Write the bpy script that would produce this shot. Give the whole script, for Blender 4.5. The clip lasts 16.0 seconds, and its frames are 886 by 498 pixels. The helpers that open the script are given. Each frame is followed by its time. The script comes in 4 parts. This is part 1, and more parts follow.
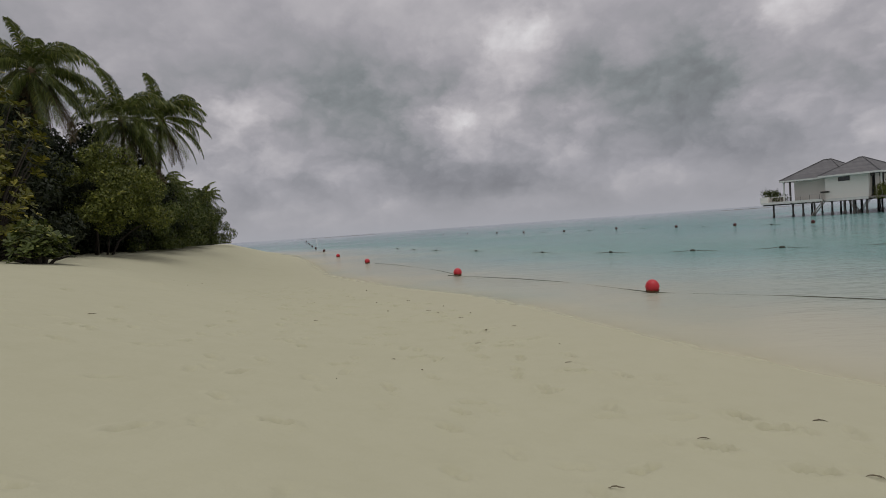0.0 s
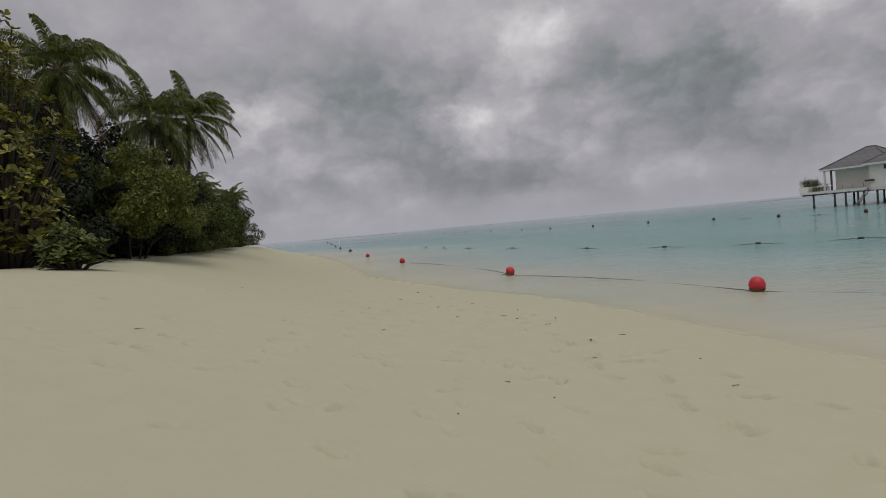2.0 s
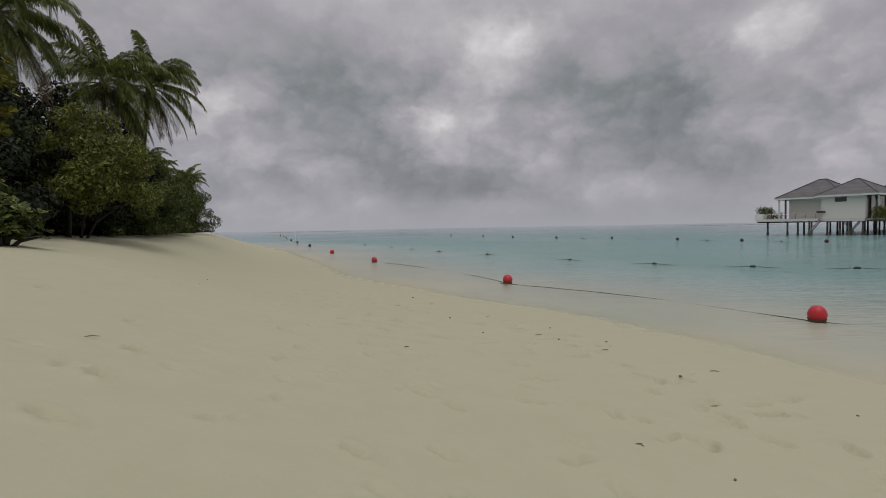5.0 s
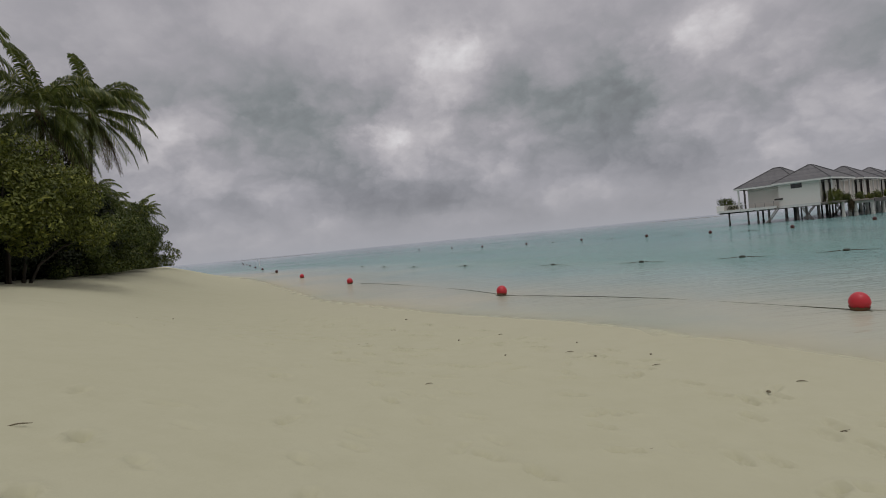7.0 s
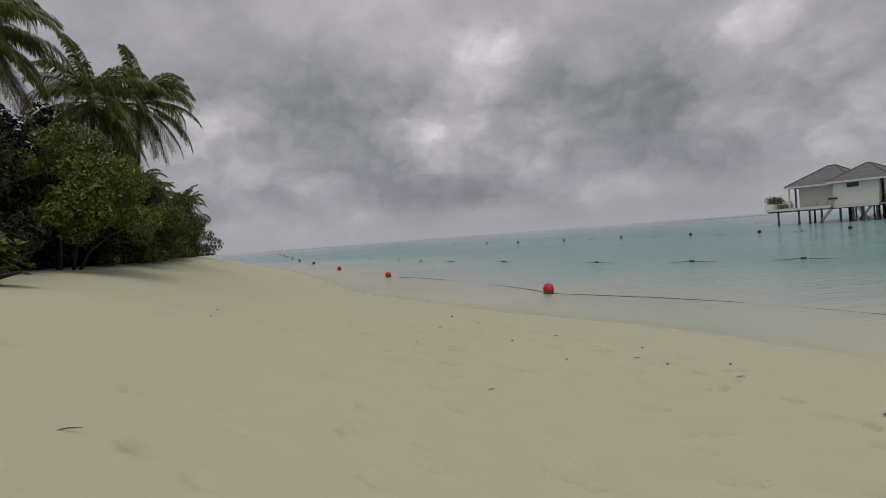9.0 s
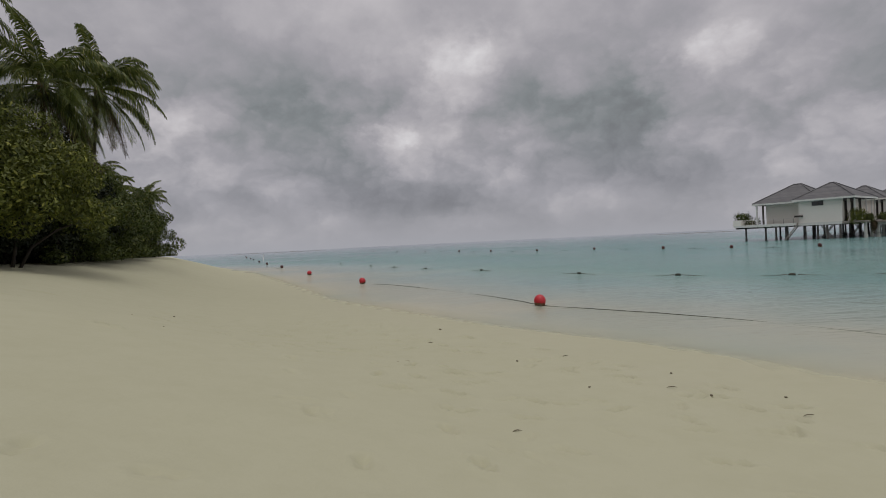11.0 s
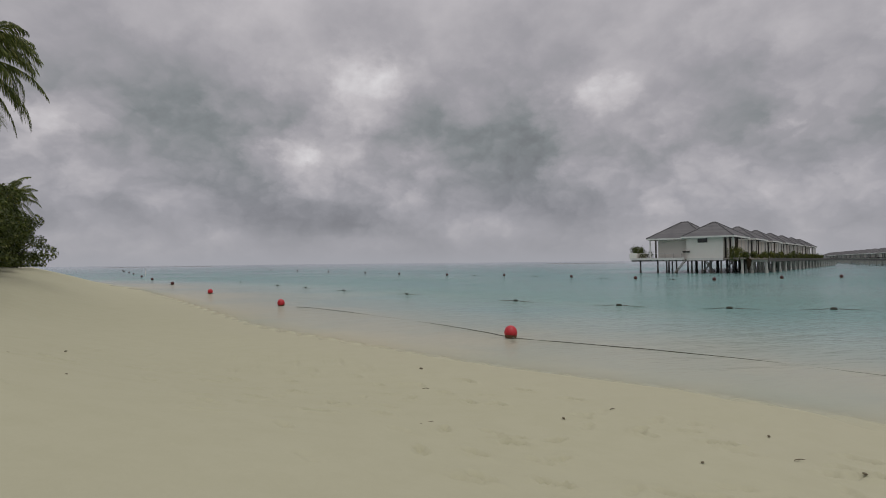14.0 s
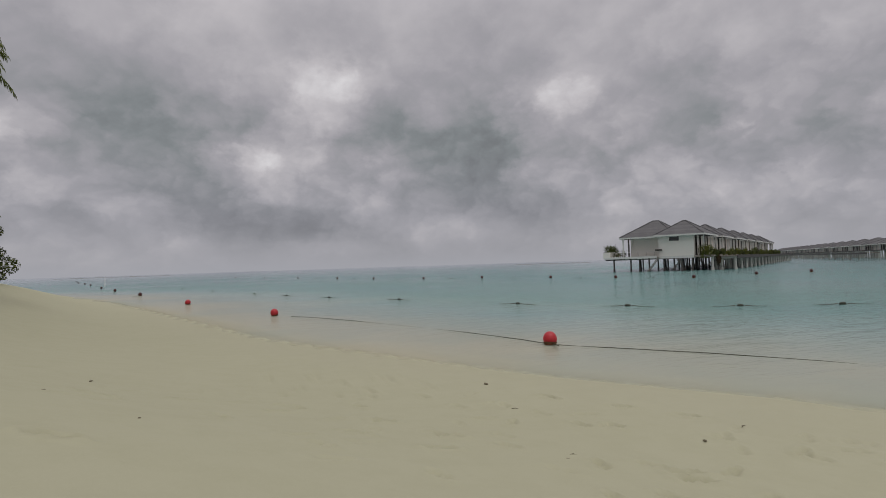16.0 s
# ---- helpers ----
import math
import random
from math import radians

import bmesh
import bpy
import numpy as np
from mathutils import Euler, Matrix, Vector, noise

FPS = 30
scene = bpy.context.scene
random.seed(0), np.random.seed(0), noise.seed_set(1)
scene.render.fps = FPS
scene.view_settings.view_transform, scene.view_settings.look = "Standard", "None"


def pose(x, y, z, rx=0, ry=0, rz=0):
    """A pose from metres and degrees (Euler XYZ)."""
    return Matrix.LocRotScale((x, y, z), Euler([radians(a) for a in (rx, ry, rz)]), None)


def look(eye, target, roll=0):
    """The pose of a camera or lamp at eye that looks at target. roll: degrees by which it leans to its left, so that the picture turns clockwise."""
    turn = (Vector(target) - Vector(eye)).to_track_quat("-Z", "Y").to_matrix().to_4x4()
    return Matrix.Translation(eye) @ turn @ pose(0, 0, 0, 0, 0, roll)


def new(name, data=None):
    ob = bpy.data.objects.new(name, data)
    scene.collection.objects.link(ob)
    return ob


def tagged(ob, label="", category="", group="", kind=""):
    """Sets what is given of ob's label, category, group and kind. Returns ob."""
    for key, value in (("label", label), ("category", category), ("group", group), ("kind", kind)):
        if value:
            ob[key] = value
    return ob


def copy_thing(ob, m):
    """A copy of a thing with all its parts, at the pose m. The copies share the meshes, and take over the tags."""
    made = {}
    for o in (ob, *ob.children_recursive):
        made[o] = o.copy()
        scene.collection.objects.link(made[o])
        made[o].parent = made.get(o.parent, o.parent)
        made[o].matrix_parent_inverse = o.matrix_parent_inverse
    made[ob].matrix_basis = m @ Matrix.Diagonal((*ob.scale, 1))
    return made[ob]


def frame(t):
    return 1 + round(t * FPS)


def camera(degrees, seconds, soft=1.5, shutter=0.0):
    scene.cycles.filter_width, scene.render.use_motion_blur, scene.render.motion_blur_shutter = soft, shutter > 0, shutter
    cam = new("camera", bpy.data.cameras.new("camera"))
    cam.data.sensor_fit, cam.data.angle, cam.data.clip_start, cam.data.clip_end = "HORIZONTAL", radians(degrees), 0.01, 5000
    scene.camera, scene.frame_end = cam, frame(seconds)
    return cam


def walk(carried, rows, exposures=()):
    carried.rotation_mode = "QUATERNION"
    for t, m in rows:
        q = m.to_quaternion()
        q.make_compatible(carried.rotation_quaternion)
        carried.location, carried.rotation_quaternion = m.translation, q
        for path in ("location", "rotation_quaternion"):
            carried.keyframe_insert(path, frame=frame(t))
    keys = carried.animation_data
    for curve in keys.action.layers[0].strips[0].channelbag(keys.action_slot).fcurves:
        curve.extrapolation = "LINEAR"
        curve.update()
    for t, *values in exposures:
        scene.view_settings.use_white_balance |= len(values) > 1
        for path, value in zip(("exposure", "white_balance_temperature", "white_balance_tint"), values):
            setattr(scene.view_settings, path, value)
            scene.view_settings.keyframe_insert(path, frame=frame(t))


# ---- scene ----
cam = camera(78.90, 16.0, soft=0.9)

PATH = [
    (0.0, pose(0.001, 0.000, 1.605, 87.78, 4.02, -0.00)),
    (0.5, pose(-0.296, 0.287, 1.597, 87.52, 5.16, 1.29)),
    (1.0, pose(-0.471, 0.595, 1.619, 89.14, 4.12, 1.07)),
    (1.5, pose(-0.679, 0.878, 1.593, 87.57, 5.66, -0.51)),
    (2.0, pose(-0.996, 1.179, 1.627, 87.74, 5.10, 1.92)),
    (2.5, pose(-1.118, 1.565, 1.622, 89.19, 6.10, -0.39)),
    (3.0, pose(-1.329, 1.818, 1.614, 88.15, 8.37, -1.17)),
    (5.5, pose(-2.335, 3.067, 1.593, 87.52, 0.18, -3.11)),
    (6.0, pose(-2.490, 3.395, 1.592, 86.70, 4.22, -4.69)),
    (6.5, pose(-2.592, 3.642, 1.608, 88.02, 3.16, -4.85)),
    (7.0, pose(-2.649, 3.858, 1.585, 89.07, 5.41, -6.68)),
    (7.5, pose(-2.695, 3.881, 1.588, 88.99, 5.45, -5.53)),
    (8.0, pose(-2.858, 4.088, 1.595, 89.18, 4.02, -4.63)),
    (8.5, pose(-2.906, 4.146, 1.583, 89.18, 4.80, -3.98)),
    (9.0, pose(-2.910, 4.283, 1.607, 88.79, 4.36, -3.14)),
    (11.5, pose(-3.336, 5.631, 1.576, 89.91, 3.08, -7.64)),
    (12.0, pose(-3.503, 5.934, 1.599, 91.25, 5.49, -10.20)),
    (12.5, pose(-3.770, 6.295, 1.595, 91.01, 4.13, -10.75)),
    (13.0, pose(-3.935, 6.574, 1.585, 91.01, 2.09, -14.96)),
    (13.5, pose(-4.060, 6.847, 1.592, 89.75, 5.06, -18.31)),
    (14.0, pose(-4.314, 7.197, 1.598, 91.46, 0.57, -17.11)),
    (14.5, pose(-4.575, 7.473, 1.593, 90.86, 0.19, -18.70)),
    (15.0, pose(-4.835, 7.822, 1.588, 90.79, 7.31, -19.14)),
    (15.5, pose(-5.122, 8.179, 1.621, 91.08, 1.12, -16.47)),
    (16.0, pose(-5.368, 8.361, 1.646, 91.71, 1.85, -20.81)),
]
walk(cam, PATH)

# ---- light: an overcast sky with a weak, very soft sun behind the cloud ----
SUN_AZ, SUN_EL = radians(172.0), radians(72.0)
sun_data = bpy.data.lights.new("sun", "SUN")
sun_data.energy, sun_data.angle, sun_data.color = 0.71, radians(30), (1.0, 0.97, 0.92)
sun = new("sun", sun_data)
sun.matrix_world = look((80 * math.sin(SUN_AZ) * math.cos(SUN_EL), 80 * math.cos(SUN_AZ) * math.cos(SUN_EL), 80 * math.sin(SUN_EL)), (0, 0, 0))


class Nodes:
    """Short hand for node trees."""

    def __init__(self, tree):
        self.t = tree
        tree.nodes.clear()

    def add(self, kind, ins=None, **props):
        n = self.t.nodes.new(kind)
        if "operation" in props:
            n.operation = props["operation"]
        if "use_clamp" in props:
            n.use_clamp = props["use_clamp"]
        if "data_type" in props:
            n.data_type, n.blend_type = props["data_type"], props["blend_type"]
        if "attribute_name" in props:
            n.attribute_name = props["attribute_name"]
        if "sky_type" in props:
            n.sky_type, n.sun_disc, n.sun_elevation, n.sun_rotation = props["sky_type"], False, SUN_EL, SUN_AZ
        for k, v in (ins or {}).items():
            self.put(n.inputs[k], v)
        return n

    def put(self, sock, v):
        if isinstance(v, bpy.types.NodeSocket):
            self.t.links.new(v, sock)
        else:
            sock.default_value = v

    def math(self, op, a, b=0.0, c=None, clamp=False):
        n = self.add("ShaderNodeMath", operation=op, use_clamp=clamp)
        self.put(n.inputs[0], a)
        self.put(n.inputs[1], b)
        if c is not None:
            self.put(n.inputs[2], c)
        return n.outputs[0]

    def noise(self, vec, scale, detail=4.0, rough=0.55, dist=0.0):
        n = self.add("ShaderNodeTexNoise", {"Scale": scale, "Detail": detail, "Roughness": rough, "Distortion": dist})
        if vec is not None:
            self.put(n.inputs["Vector"], vec)
        return n.outputs["Fac"]

    def ramp(self, fac, stops, mode="LINEAR"):
        n = self.add("ShaderNodeValToRGB", {"Fac": fac})
        n.color_ramp.interpolation = mode
        els = n.color_ramp.elements
        while len(els) < len(stops):
            els.new(0.5)
        for e, (p, c) in zip(els, stops):
            e.position = p
            e.color = (*c, 1.0)
        return n.outputs["Color"]

    def mix(self, fac, a, b, mode="MIX"):
        n = self.add("ShaderNodeMix", data_type="RGBA", blend_type=mode)
        for s, v in ((n.inputs[0], fac), (n.inputs[6], a), (n.inputs[7], b)):
            if isinstance(v, tuple) and len(v) == 3:
                v = (*v, 1.0)
            self.put(s, v)
        return n.outputs[2]

    def bump(self, height, strength, distance, normal=None):
        n = self.add("ShaderNodeBump", {"Height": height, "Strength": strength, "Distance": distance})
        if normal is not None:
            self.put(n.inputs["Normal"], normal)
        return n.outputs["Normal"]


def build_sky():
    world = bpy.data.worlds.new("overcast_sky")
    scene.world = world
    world.use_nodes = True
    n = Nodes(world.node_tree)
    d = n.add("ShaderNodeTexCoord").outputs["Generated"]
    sep = n.add("ShaderNodeSeparateXYZ", {"Vector": d})
    x, y, z = sep.outputs
    az = n.math("ARCTAN2", x, y)
    el = n.math("ARCSINE", z)
    # cloud deck seen in perspective: stretched sideways towards the horizon
    low = n.math("ADD", n.math("MAXIMUM", z, 0.0), 0.16)
    deck = n.add("ShaderNodeCombineXYZ", {"X": n.math("DIVIDE", x, low), "Y": n.math("DIVIDE", y, low), "Z": 0.0}).outputs[0]
    flat = n.add("ShaderNodeCombineXYZ", {"X": az, "Y": n.math("MULTIPLY", el, 1.3), "Z": 0.3}).outputs[0]
    big = n.noise(deck, 0.55, 2.0, 0.4)
    mid = n.noise(flat, 5.5, 8.0, 0.52)
    fine = n.noise(flat, 17.0, 7.0, 0.6)
    wx = n.math("MULTIPLY_ADD", n.noise(flat, 11.0, 8.0, 0.60), 0.12, -0.06)
    shifted = n.add("ShaderNodeVectorMath", {0: flat, 1: (3.1, 5.7, 1.3)}, operation="ADD").outputs[0]
    wy = n.math("MULTIPLY_ADD", n.noise(shifted, 11.0, 8.0, 0.60), 0.07, -0.035)
    a2, e2 = n.math("ADD", az, wx), n.math("ADD", el, wy)
    total = n.math("MULTIPLY_ADD", big, 0.16, 0.515)
    total = n.math("ADD", total, n.math("MULTIPLY_ADD", mid, 0.50, -0.25))
    total = n.math("ADD", total, n.math("MULTIPLY_ADD", fine, 0.12, -0.06))
    ragged = n.math("ADD", n.math("MULTIPLY_ADD", n.noise(flat, 13.0, 8.0, 0.60), 2.6, -1.3), n.math("MULTIPLY_ADD", n.noise(shifted, 34.0, 6.0, 0.6), 0.8, -0.4))
    # rounded heads of cumulus in the lower half of the sky
    warped = n.add("ShaderNodeCombineXYZ", {"X": n.math("MULTIPLY", a2, 0.95), "Y": n.math("MULTIPLY", e2, 1.35), "Z": 0.0}).outputs[0]
    cell = n.add("ShaderNodeTexVoronoi", {"Vector": warped, "Scale": 9.0})
    cell.feature = "SMOOTH_F1"
    n.put(cell.inputs["Smoothness"], 0.35)
    n.put(cell.inputs["Detail"], 3.0)
    n.put(cell.inputs["Roughness"], 0.55)
    band = n.math("EXPONENT", n.math("MULTIPLY", n.math("POWER", n.math("DIVIDE", n.math("SUBTRACT", el, radians(9.0)), radians(11.0)), 2.0), -1.0))
    total = n.math("MULTIPLY_ADD", n.math("MULTIPLY", n.math("SUBTRACT", 0.66, cell.outputs["Distance"]), band), 0.38, total)
    # the cloud masses: bearing, height, half width, half height (degrees), gain
    for ba, be, wa, we, gain in SKY_MASSES:
        u = n.math("DIVIDE", n.math("SUBTRACT", a2, radians(ba)), radians(wa))
        v = n.math("DIVIDE", n.math("SUBTRACT", e2, radians(be)), radians(we))
        q = n.math("ADD", n.math("MULTIPLY", u, u), n.math("MULTIPLY", v, v))
        q = n.math("MULTIPLY_ADD", n.math("ADD", q, ragged), -2.1, 1.8)
        total = n.math("MULTIPLY_ADD", n.math("DIVIDE", 1.0, n.math("ADD", 1.0, n.math("EXPONENT", n.math("MULTIPLY", q, -1.0)))), gain, total)
    # the lowest band is smooth and even
    haze = n.math("EXPONENT", n.math("DIVIDE", n.math("MAXIMUM", el, 0.0), -0.035))
    smooth = n.math("MULTIPLY_ADD", n.noise(flat, 5.0, 3.0, 0.5), 0.12, 0.44)
    hz = n.math("MULTIPLY", haze, 0.85)
    total = n.math("ADD", n.math("MULTIPLY", total, n.math("SUBTRACT", 1.0, hz)), n.math("MULTIPLY", smooth, hz))
    cloud = n.ramp(total, [(0.0, (0.14, 0.142, 0.148)), (0.25, (0.226, 0.241, 0.249)), (0.5, (0.360, 0.347, 0.372)), (0.75, (0.53, 0.505, 0.525)), (1.0, (0.72, 0.70, 0.715))])
    blue = n.ramp(total, [(0.0, (0.155, 0.155, 0.172)), (0.25, (0.238, 0.238, 0.262)), (0.5, (0.355, 0.346, 0.378)), (0.75, (0.53, 0.505, 0.53)), (1.0, (0.72, 0.70, 0.715))])
    cloud = n.mix(n.ramp(n.math("MULTIPLY", el, 3.0), [(0.28, (1, 1, 1)), (0.62, (0, 0, 0))]), cloud, blue)
    cloud = n.mix(n.math("MULTIPLY", haze, 0.6), cloud, (0.372, 0.384, 0.424))
    # an overcast sky is brighter overhead
    up = n.math("MULTIPLY_ADD", n.math("SMOOTH_MIN", n.math("MAXIMUM", n.math("SUBTRACT", z, 0.42), 0.0), 0.5, 0.1), 1.6, 1.0)
    cloud = n.mix(1.0, cloud, n.add("ShaderNodeCombineXYZ", {"X": up, "Y": up, "Z": up}).outputs[0], "MULTIPLY")
    sky = n.add("ShaderNodeTexSky", sky_type="NISHITA")
    thin = n.mix(1.0, sky.outputs[0], (0.05, 0.05, 0.05), "MULTIPLY")
    col = n.mix(0.94, thin, cloud)
    bg = n.add("ShaderNodeBackground", {"Color": col, "Strength": SKY_STRENGTH})
    n.add("ShaderNodeOutputWorld", {"Surface": bg.outputs[0]})


SKY_STRENGTH = 1.0
SKY_MASSES = (
    (-18.8, 12.9, 3.1, 1.6, 0.3), (-20.4, 10.9, 3.7, 2.5, 0.12), (-19.4, 7.8, 4.1, 2.3, 0.07), (9.4, 16.6, 3.5, 3.7, 0.28),
    (8.5, 20.1, 3.2, 2.9, 0.1), (13.4, 19.0, 3.2, 2.5, 0.17), (2.0, 11.4, 3.2, 1.1, 0.21), (5.6, 11.7, 3.2, 1.5, 0.17),
    (4.1, 7.7, 3.5, 1.1, 0.2), (1.9, 9.8, 4.9, 1.8, 0.1), (34.1, 16.7, 2.5, 1.9, 0.23), (37.0, 7.8, 4.0, 1.9, 0.1),
    (17.5, 8.5, 6.9, 1.5, 0.1), (-14.7, 8.5, 4.4, 1.9, 0.1), (-11.8, 22.4, 3.9, 2.0, 0.1), (-1.9, 23.4, 4.9, 2.8, 0.1),
    (11.5, 6.9, 4.9, 1.1, 0.08), (-9.4, 11.9, 6.5, 3.6, -0.11), (-4.7, 13.1, 5.3, 4.2, -0.08), (-12.3, 17.4, 9.2, 4.0, -0.05),
    (1.5, 15.3, 6.4, 3.3, -0.04), (5.3, 4.4, 11.5, 1.6, -0.13), (-0.5, 6.3, 5.4, 2.0, -0.08), (-12.3, 4.4, 9.4, 1.3, -0.05),
    (9.5, 4.8, 5.4, 1.3, -0.06), (-16.5, 6.0, 4.8, 1.2, -0.03), (22.2, 11.6, 7.1, 5.0, -0.09), (20.3, 15.9, 5.9, 4.8, -0.06),
    (27.0, 12.7, 4.7, 4.0, -0.05), (30.9, 12.0, 5.1, 3.0, -0.03), (28.2, 7.4, 9.2, 1.6, -0.03), (37.4, 18.6, 4.5, 3.6, 0.08),
    (32.4, 14.4, 2.8, 3.5, 0.12), (46.9, 21.6, 4.0, 1.9, 0.12), (49.8, 12.4, 0.8, 0.6, 0.14), (42.3, 10.7, 7.2, 2.7, 0.05),
    (47.2, 6.7, 6.0, 1.5, 0.05), (25.2, 13.2, 6.4, 3.5, -0.08), (43.7, 18.7, 5.6, 3.0, -0.05), (41.4, 14.1, 5.7, 2.9, -0.03),
    (54.1, 8.3, 7.1, 3.8, -0.03), (57.6, 14.1, 3.6, 4.2, -0.03), (26.8, 6.9, 7.4, 2.7, -0.03), (52.3, 16.7, 2.4, 4.0, 0.06),
    (58.6, 18.0, 2.7, 2.4, 0.06),
)
build_sky()


# ---- materials ----
def material(name):
    m = bpy.data.materials.new(name)
    m.use_nodes = True
    return m, Nodes(m.node_tree)


def finish(n, shader):
    n.add("ShaderNodeOutputMaterial", {"Surface": shader})


def coords(n, kind="Object"):
    return n.add("ShaderNodeTexCoord").outputs[kind]


def plain(name, dark, light, rough, scale=6.0, bump=0.15, dist=0.01, metal=0.0, spec=0.4, stain=None):
    """A weathered surface: two colours at two scales, with relief and, if wanted, stains."""
    m, n = material(name)
    c = coords(n)
    a, b = n.noise(c, scale, 6.0, 0.6), n.noise(c, scale * 6.3, 4.0, 0.6)
    col = n.mix(n.math("MULTIPLY_ADD", b, 0.4, n.math("MULTIPLY", a, 0.6)), dark, light)
    if stain:
        sc, lo, hi = stain[1:]
        s = n.ramp(n.noise(c, sc, 7.0, 0.65), [(lo, (0, 0, 0)), (hi, (1, 1, 1))])
        col = n.mix(s, col, stain[0])
    p = n.add("ShaderNodeBsdfPrincipled", {"Base Color": col, "Roughness": n.math("MULTIPLY_ADD", a, 0.2, rough - 0.1), "Metallic": metal, "Specular IOR Level": spec, "Normal": n.bump(b, bump, dist)})
    finish(n, p.outputs[0])
    return m


def sand_material():
    m, n = material("coral_sand")
    c = coords(n)
    geo = n.add("ShaderNodeNewGeometry").outputs["Position"]
    z = n.add("ShaderNodeSeparateXYZ", {"Vector": geo}).outputs[2]
    broad, patch, grain = n.noise(c, 0.35, 4.0, 0.55), n.noise(c, 3.0, 6.0, 0.65), n.noise(c, 160.0, 2.0, 0.7)
    col = n.mix(broad, (0.420, 0.408, 0.275), (0.456, 0.445, 0.309))
    col = n.mix(n.ramp(patch, [(0.42, (0, 0, 0)), (0.75, (0.55, 0.55, 0.55))]), col, (0.398, 0.384, 0.253))
    col = n.mix(n.math("MULTIPLY", grain, 0.25), col, (0.513, 0.505, 0.376))
    # specks of coral and weed
    speck = n.ramp(n.noise(c, 38.0, 3.0, 0.7), [(0.74, (0, 0, 0)), (0.80, (1, 1, 1))])
    col = n.mix(n.math("MULTIPLY", speck, 0.35), col, (0.30, 0.25, 0.16))
    # washed sand by the water is darker and smoother
    edge = n.math("ADD", z, n.math("MULTIPLY_ADD", n.noise(c, 0.8, 4.0, 0.5), 0.06, -0.03))
    wet = n.ramp(n.math("MULTIPLY_ADD", edge, 2.0, 0.5), [(0.38, (1, 1, 1)), (0.58, (0, 0, 0))], "EASE")
    col = n.mix(n.math("MULTIPLY", wet, 0.5), col, (0.43, 0.412, 0.30))
    h = n.math("ADD", n.math("MULTIPLY", patch, 0.7), n.math("MULTIPLY", grain, 0.08))
    nor = n.bump(h, 0.35, 0.02, n.bump(n.noise(c, 11.0, 5.0, 0.6), 0.25, 0.02))
    p = n.add("ShaderNodeBsdfPrincipled", {"Base Color": col, "Roughness": n.math("MULTIPLY_ADD", wet, -0.25, 0.92), "Specular IOR Level": 0.25, "Normal": nor})
    finish(n, p.outputs[0])
    return m


